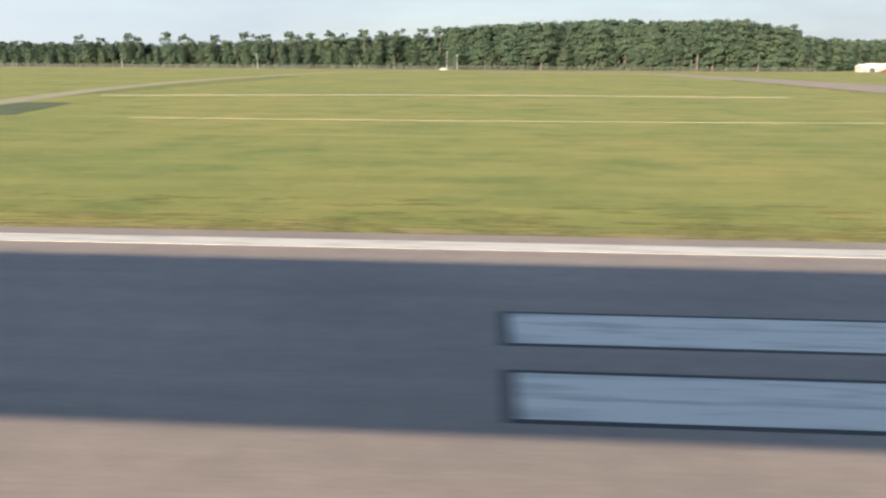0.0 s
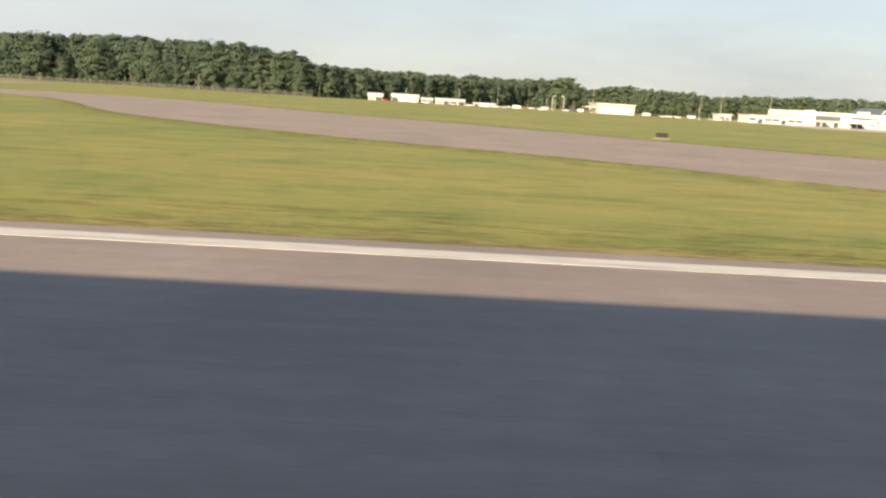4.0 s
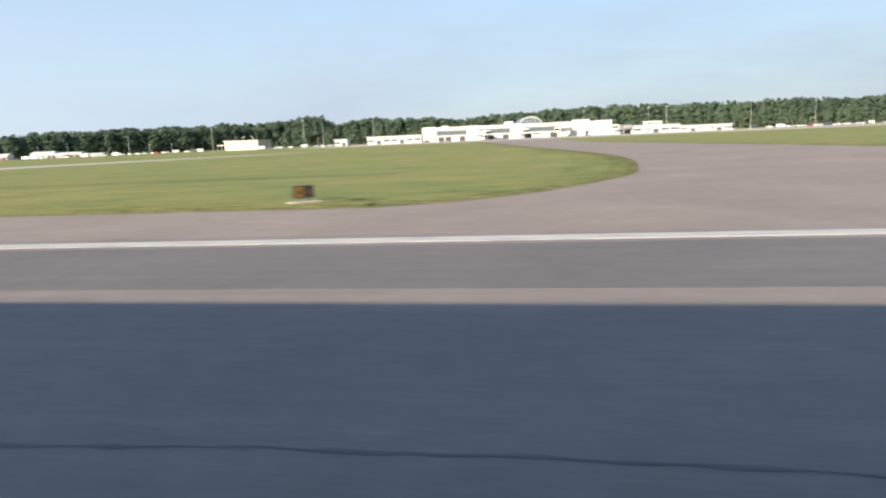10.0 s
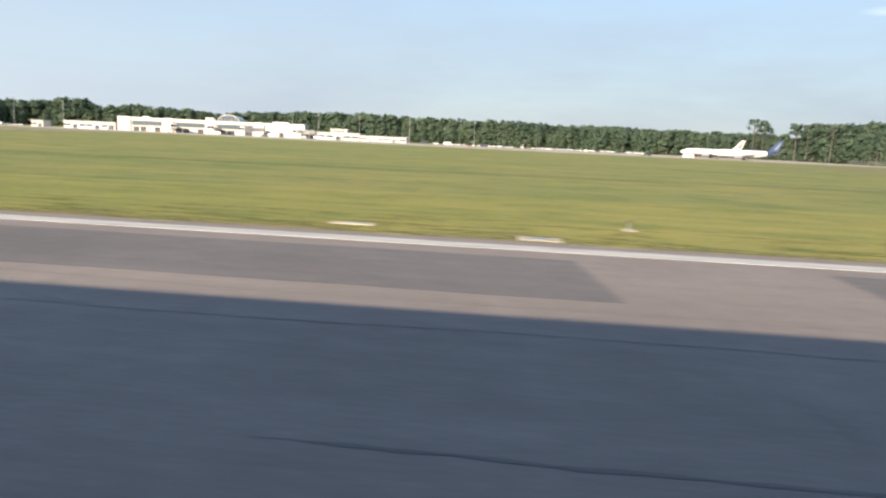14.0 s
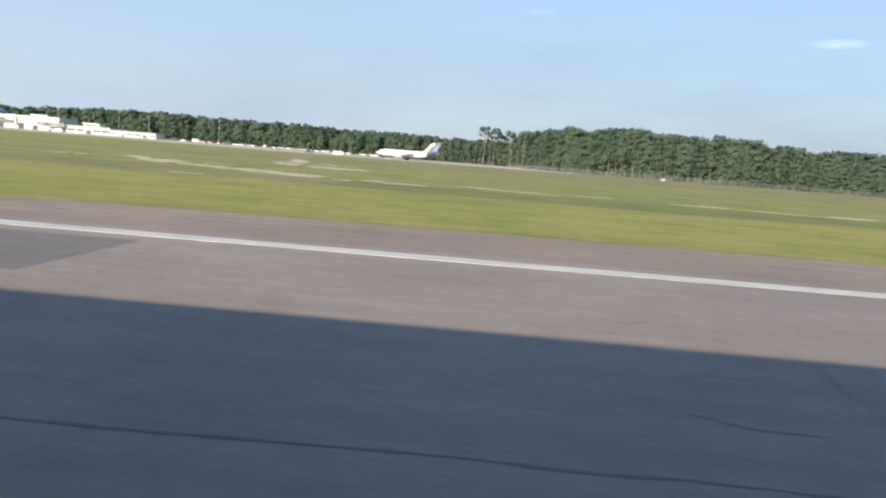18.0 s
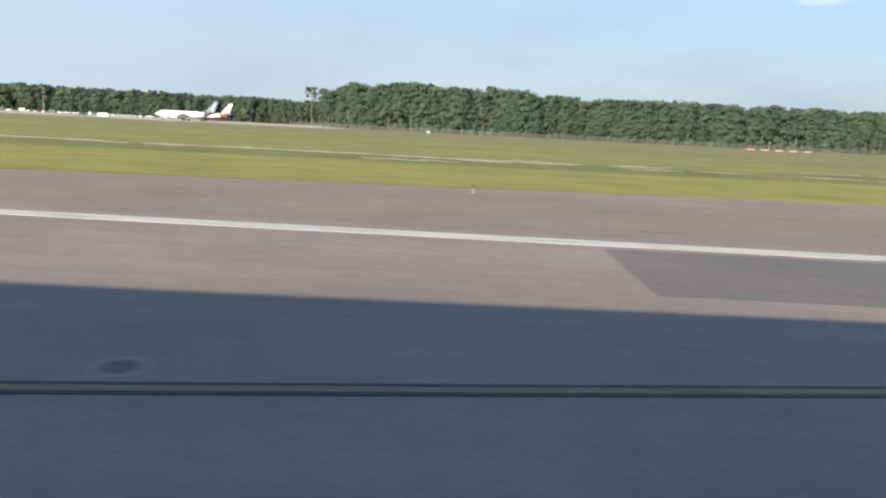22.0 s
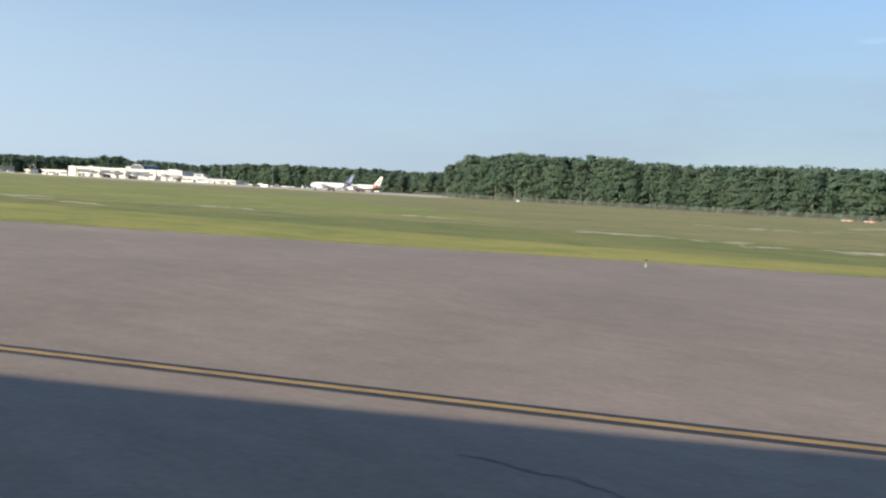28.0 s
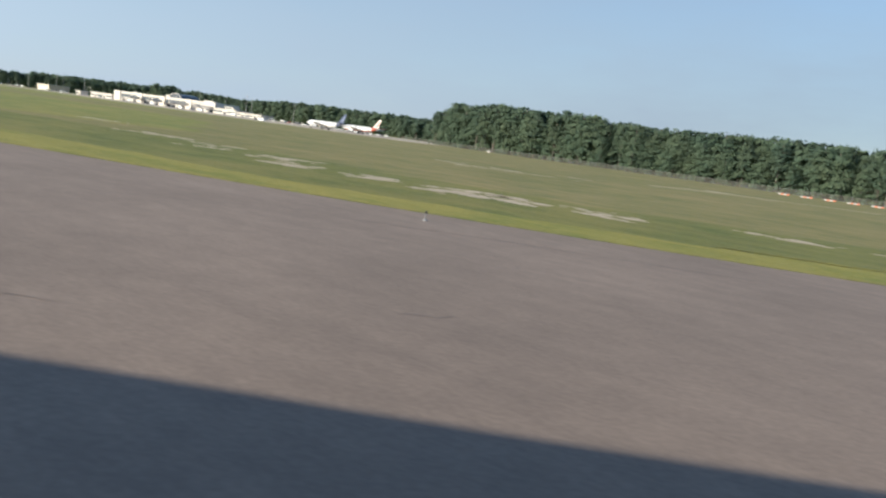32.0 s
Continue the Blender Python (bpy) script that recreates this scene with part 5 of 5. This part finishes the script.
def car(paint, van):
    root = thing("parked_van" if van else "parked_car", (0, 0, 0), f"{CAR_WORDS[paint]} {'delivery van' if van else 'saloon car'} parked by the terminal road", "van" if van else "car", "parked vehicles")
    h, l = (2.1, 5.2) if van else (0.95, 4.4)
    bm = bmesh.new()
    box(bm, -l / 2, l / 2, -0.88, 0.88, 0.32, h, 0.12)
    part("body", bm, CAR_PAINT[paint], root)
    bm = bmesh.new()
    if van:
        box(bm, -l / 2 - 0.02, -l / 2 + 0.8, -0.8, 0.8, 1.25, 1.85, 0.05)
    else:
        box(bm, -1.25, 1.35, -0.76, 0.76, 0.9, 1.42, 0.16)
    part("cabin_glass", bm, GLASS, root, "dark glass")
    if not van:
        part("roof", boxes((-0.85, 1.0, -0.66, 0.66, 1.40, 1.46, 0.02)), CAR_PAINT[paint], root)
    for x in (-1.4, 1.4):
        for s in (-1, 1):
            bm = bmesh.new()
            rod(bm, (x, s * 0.72, 0.33), (x, s * 0.92, 0.33), 0.33, sides=12)
            part("wheel", bm, TYRE, root)
    return root


def put_car(x, y, turn, paint, van=False):
    key = (paint, van)
    if key in CAR_STOCK:
        return copy_thing(CAR_STOCK[key], pose(x, y, 0, 0, 0, turn))
    CAR_STOCK[key] = car(paint, van)
    CAR_STOCK[key].matrix_world = pose(x, y, 0, 0, 0, turn)
    return CAR_STOCK[key]


rng = random.Random(5)
for k in range(46):
    x = 733 + k * 3.4 + rng.uniform(-0.7, 0.7)
    if rng.random() < 0.84:
        put_car(x, 506 - 0.1 * (x - 733) + rng.uniform(-4, 4), rng.uniform(-12, 12) + (90 if rng.random() < 0.3 else 0), rng.choices(range(5), (6, 3, 1, 2, 1))[0], rng.random() < 0.16)
for k in range(34):
    x = 280 + k * 5.2 + rng.uniform(-1.5, 1.5)
    if not 352 < x < 392 and rng.random() < 0.8:
        put_car(x, 474 + rng.uniform(-4, 5), rng.uniform(-15, 15), rng.choices(range(5), (7, 3, 1, 1, 1))[0], rng.random() < 0.25)
for x, y, p, v in ((-34, 397, 0, False), (221, 431, 2, False), (232, 440, 0, True), (238, 441, 0, True), (246, 438, 0, False), (262, 438, 1, False), (281, 437, 0, True), (289, 438, 0, False), (294, 440, 1, False), (302, 441, 0, True), (318, 442, 0, False), (272, 430, 0, False), (515, 470, 3, False), (600, 466, 3, False), (588, 482, 0, True), (551, 480, 0, True), (626, 488, 0, True), (868, 372, 3, False), (886, 360, 0, True), (700, 492, 0, True), (716, 494, 0, False), (660, 486, 0, True)):
    put_car(x, y, 5, p, v)


# ---- masts, fence, signs and small fittings ----
def mast(x, y, h, label="tall grey floodlight mast by the apron"):
    root = thing("light_mast", (x, y, 0), label, "light mast", "apron masts")
    bm = bmesh.new()
    rod(bm, (0, 0, 0), (0, 0, h), 0.2, 0.1, 8)
    part("pole", bm, TRIM, root)
    part("base", boxes((-0.6, 0.6, -0.6, 0.6, 0, 0.5, 0.05)), CONCRETE, root)
    part("crossarm", boxes((-1.1, 1.1, -0.1, 0.1, h - 0.2, h)), TRIM, root)
    for s in (-0.9, -0.3, 0.3, 0.9):
        part("floodlight", boxes((s - 0.2, s + 0.2, -0.4, -0.1, h - 0.4, h - 0.05, 0.04)), TRIM, root)
    return root


for x, y, h in ((293, 470, 12.5), (357, 474, 18), (428, 470, 19), (442, 470, 20), (477, 474, 18.5), (662, 482, 17), (680, 530, 18), (726, 484, 19), (770, 500, 17), (561, 540, 18), (622, 545, 18)):
    mast(x, y, h)
for x, y, h in ((-32, 396, 9.5), (-26.5, 397, 8.0), (-140, 402, 8), (-220, 404, 7), (330, 465, 7), (322, 450, 6.5), (266, 440, 9.5), (233, 452, 8)):
    root = thing("grey_pole", (x, y, 0), "slim grey pole beside the perimeter road", "pole", "perimeter poles")
    bm = bmesh.new()
    rod(bm, (0, 0, 0), (0, 0, h), 0.2, 0.12, 8)
    part("shaft", bm, TRIM, root)
    part("cap", boxes((-0.3, 0.3, -0.25, 0.25, h, h + 0.4, 0.05)), TRIM, root)


def fence(line, label):
    root = thing("fence", (0, 0, 0), label, "fence", "perimeter fence")
    bm = bmesh.new()
    rod(bm, (0, 0, 0), (0, 0, 2.3), 0.04, sides=6)
    post = mesh_of("post", bm, FENCE_STEEL)
    for a, b in zip(line, line[1:]):
        a, b = Vector(a), Vector(b)
        n = max(1, round((b - a).length / 5))
        for i in range(n):
            q = a.lerp(b, i / n)
            ob = new("post", post)
            ob.parent, ob.location = root, (q.x, q.y, -0.1)
        bm = bmesh.new()
        rod(bm, (*a, 2.15), (*b, 2.15), 0.05, sides=5)
        rod(bm, (*a, 0.25), (*b, 0.25), 0.04, sides=5)
        part("rail", bm, FENCE_STEEL, root)
        bm = bmesh.new()
        bm.faces.new([bm.verts.new(v) for v in ((*a, 0.02), (*b, 0.02), (*b, 2.15), (*a, 2.15))])
        part("netting", bm, MESHWIRE, root)
    return root


fence([(975, 391), (1010, 384), (1100, 366), (1200, 358)], "grey chain-link perimeter fence before the pine wood")
fence([(1200, 358), (1330, 352), (1500, 330)], "grey chain-link perimeter fence before the pine wood")
fence([(-420, 410), (-200, 409)], "grey chain-link perimeter fence before the wood")
fence([(-200, 409), (0, 411), (180, 416)], "grey chain-link perimeter fence before the wood")


def airfield_sign(x, y, turn, panels, label, wide=1.15, tall=0.9, pad=0.5):
    """panels: A for an amber one, B for a black one, D for a dull brown one; pad: its half depth."""
    n, looks = len(panels), {"A": (SIGN_YELLOW, "amber panel"), "B": (SIGN_BLACK, "black panel"), "D": (SIGN_DULL, "dull brown panel")}
    root = thing("airfield_sign", (x, y, 0), label, "sign", "airfield signs", turn=turn)
    half = n * wide / 2
    part("pad", boxes((-half - 0.6 * pad, half + 0.6 * pad, -pad, pad, -0.3, 0.02, 0.02)), CONCRETE, root, "concrete pad")
    part("cabinet", boxes((-half, half, -0.14, 0.14, 0.22, 0.22 + tall, 0.03)), SIGN_BLACK, root, "black sign cabinet")
    for k in range(n + 1):
        part("leg", boxes((-half + k * wide * 0.98, -half + k * wide * 0.98 + 0.06, -0.05, 0.05, 0.02, 0.22)), GALV, root)
    for k, p in enumerate(panels):
        x0, x1 = -half + k * wide + 0.06, -half + (k + 1) * wide - 0.06
        for s in (-1, 1):
            face = part("face", boxes((x0, x1, s * 0.14, s * 0.155, 0.29, 0.15 + tall)), looks[p][0], root, looks[p][1])
            for c in range(2):
                cx = x0 + (x1 - x0) * (0.32 + 0.36 * c)
                part("mark", boxes((cx - 0.05, cx + 0.05, s * 0.155, s * 0.162, 0.22 + tall * 0.3, 0.22 + tall * 0.68)), SIGN_DIM if p == "B" else SIGN_BLACK, face, "lettering bar")
    return root


airfield_sign(109.4, 78.6, 4, "ABBB", "low dim amber and black taxiway sign on a concrete pad", 0.74, 0.75)
airfield_sign(112.7, 157, 10, "BBB", "low black taxiway sign in the grass", 0.75, 0.75)
airfield_sign(287.8, 121.8, 12, "BBB", "low black taxiway sign at the pavement edge", 0.75, 0.75)
airfield_sign(124.6, 37.2, 72, "BB", "black runway sign turned edge-on, on a pale pad", 0.6, 0.5)
airfield_sign(591.2, 38.0, 46, "AB", "amber and black runway exit sign on a concrete pad", 0.6, 0.7)
airfield_sign(661, 84.1, 3, "DBB", "low brown and black taxiway sign in the grass", 0.8, 0.75, 0.16)
airfield_sign(692.8, 37.0, 46, "DD", "dull brown runway sign on a pale concrete pad", 0.6, 0.65)


def edge_light(x, y, pad, lens, label):
    root = thing("edge_light", (x, y, 0), label, "airfield light", "edge lights")
    if pad:
        part("pad", boxes((-pad, pad, -0.3, 0.3, -0.2, 0.006, 0.02)), CONCRETE, root, "concrete pad")
    bm = bmesh.new()
    rod(bm, (0, 0, 0), (0, 0, 0.08), 0.11, 0.05, 12)
    rod(bm, (0, 0, 0.08), (0, 0, 0.28), 0.025, sides=8)
    part("stem", bm, TRIM, root)
    bm = bmesh.new()
    bmesh.ops.create_uvsphere(bm, u_segments=12, v_segments=8, radius=0.06, matrix=Matrix.Translation((0, 0, 0.35)) @ Matrix.Diagonal((1, 1, 1.2, 1)))
    part("lens", bm, lens, root)
    return root


for x, y in ((1217.6, 72.9), (1177.2, 61.0), (1133.6, 47.6), (1073.3, 37.6), (1012.4, 31.4), (1262, 90)):
    edge_light(x, y, 0, SIGN_BLACK, "short white taxiway edge light with dark lens")
for x, y, p in ((46.6, 31.1, 0.4), (55.8, 37.6, 0.35), (124.2, 27.0, 0.4), (113.5, 31.4, 0.5), (141, 26.4, 0.3), (807.6, 29.4, 0.3), (910.3, 29.4, 0.3)):
    edge_light(x, y, p, SIGN_BLACK, "short runway edge light on a pale concrete pad")


def ground_pad(x, y, long, wide):
    root = thing("concrete_pad", (x, y, 0), "flat pale concrete handhole pad in the grass", "pad", "handhole pads")
    part("slab", boxes((-long, long, -wide, wide, -0.3, 0.012, 0.03)), CONCRETE, root)
    part("lid", boxes((-long * 0.4, long * 0.4, -wide * 0.5, wide * 0.5, 0.012, 0.03)), GALV, root, "steel lid")
    return root


for x, y, a, b in ((14.1, 24.9, 0.8, 0.45), (154.7, 24.9, 0.95, 0.5), (320.3, 24.9, 0.8, 0.4), (796.6, 26.4, 0.9, 0.35), (803.8, 24.9, 0.8, 0.5), (747.7, 24.7, 0.7, 0.4), (912.3, 25.3, 0.6, 0.3), (124.4, 29.5, 0.45, 0.2)):
    ground_pad(x, y, a, b)

cabinet = thing("utility_cabinet", (1053.6, 362, 0), "white electrical cabinet at the fence", "cabinet")
part("body", boxes((-0.8, 0.8, -0.4, 0.4, 0.15, 1.1, 0.05)), ROOFING, cabinet)
part("base", boxes((-1.0, 1.0, -0.6, 0.6, -0.1, 0.15)), CONCRETE, cabinet)
part("door", boxes((-0.7, 0.65, -0.43, -0.4, 0.3, 1.0)), TRIM, cabinet)


def barricade(x, y, turn):
    root = thing("barricade", (x, y, 0), "low orange and white airfield barricade", "barricade", "barricades", turn=turn)
    for k in range(4):
        part("segment", boxes((-1.8 + k * 0.9, -0.9 + k * 0.9, -0.15, 0.15, 0.1, 0.55, 0.03)), ORANGE if k % 2 else ROOFING, root)
    for s in (-1.4, 1.4):
        part("foot", boxes((s - 0.1, s + 0.1, -0.35, 0.35, -0.04, 0.1)), TYRE, root)
    return root


for k in range(5):
    barricade(1199 + k * 7.0, 316 + k * 1.5, 6)


# the whole place at its drawn size
for ob in scene.objects:
    if ob.parent is None and ob not in (cam, sun):
        ob.location, ob.scale = ob.location * SIZE, ob.scale * SIZE
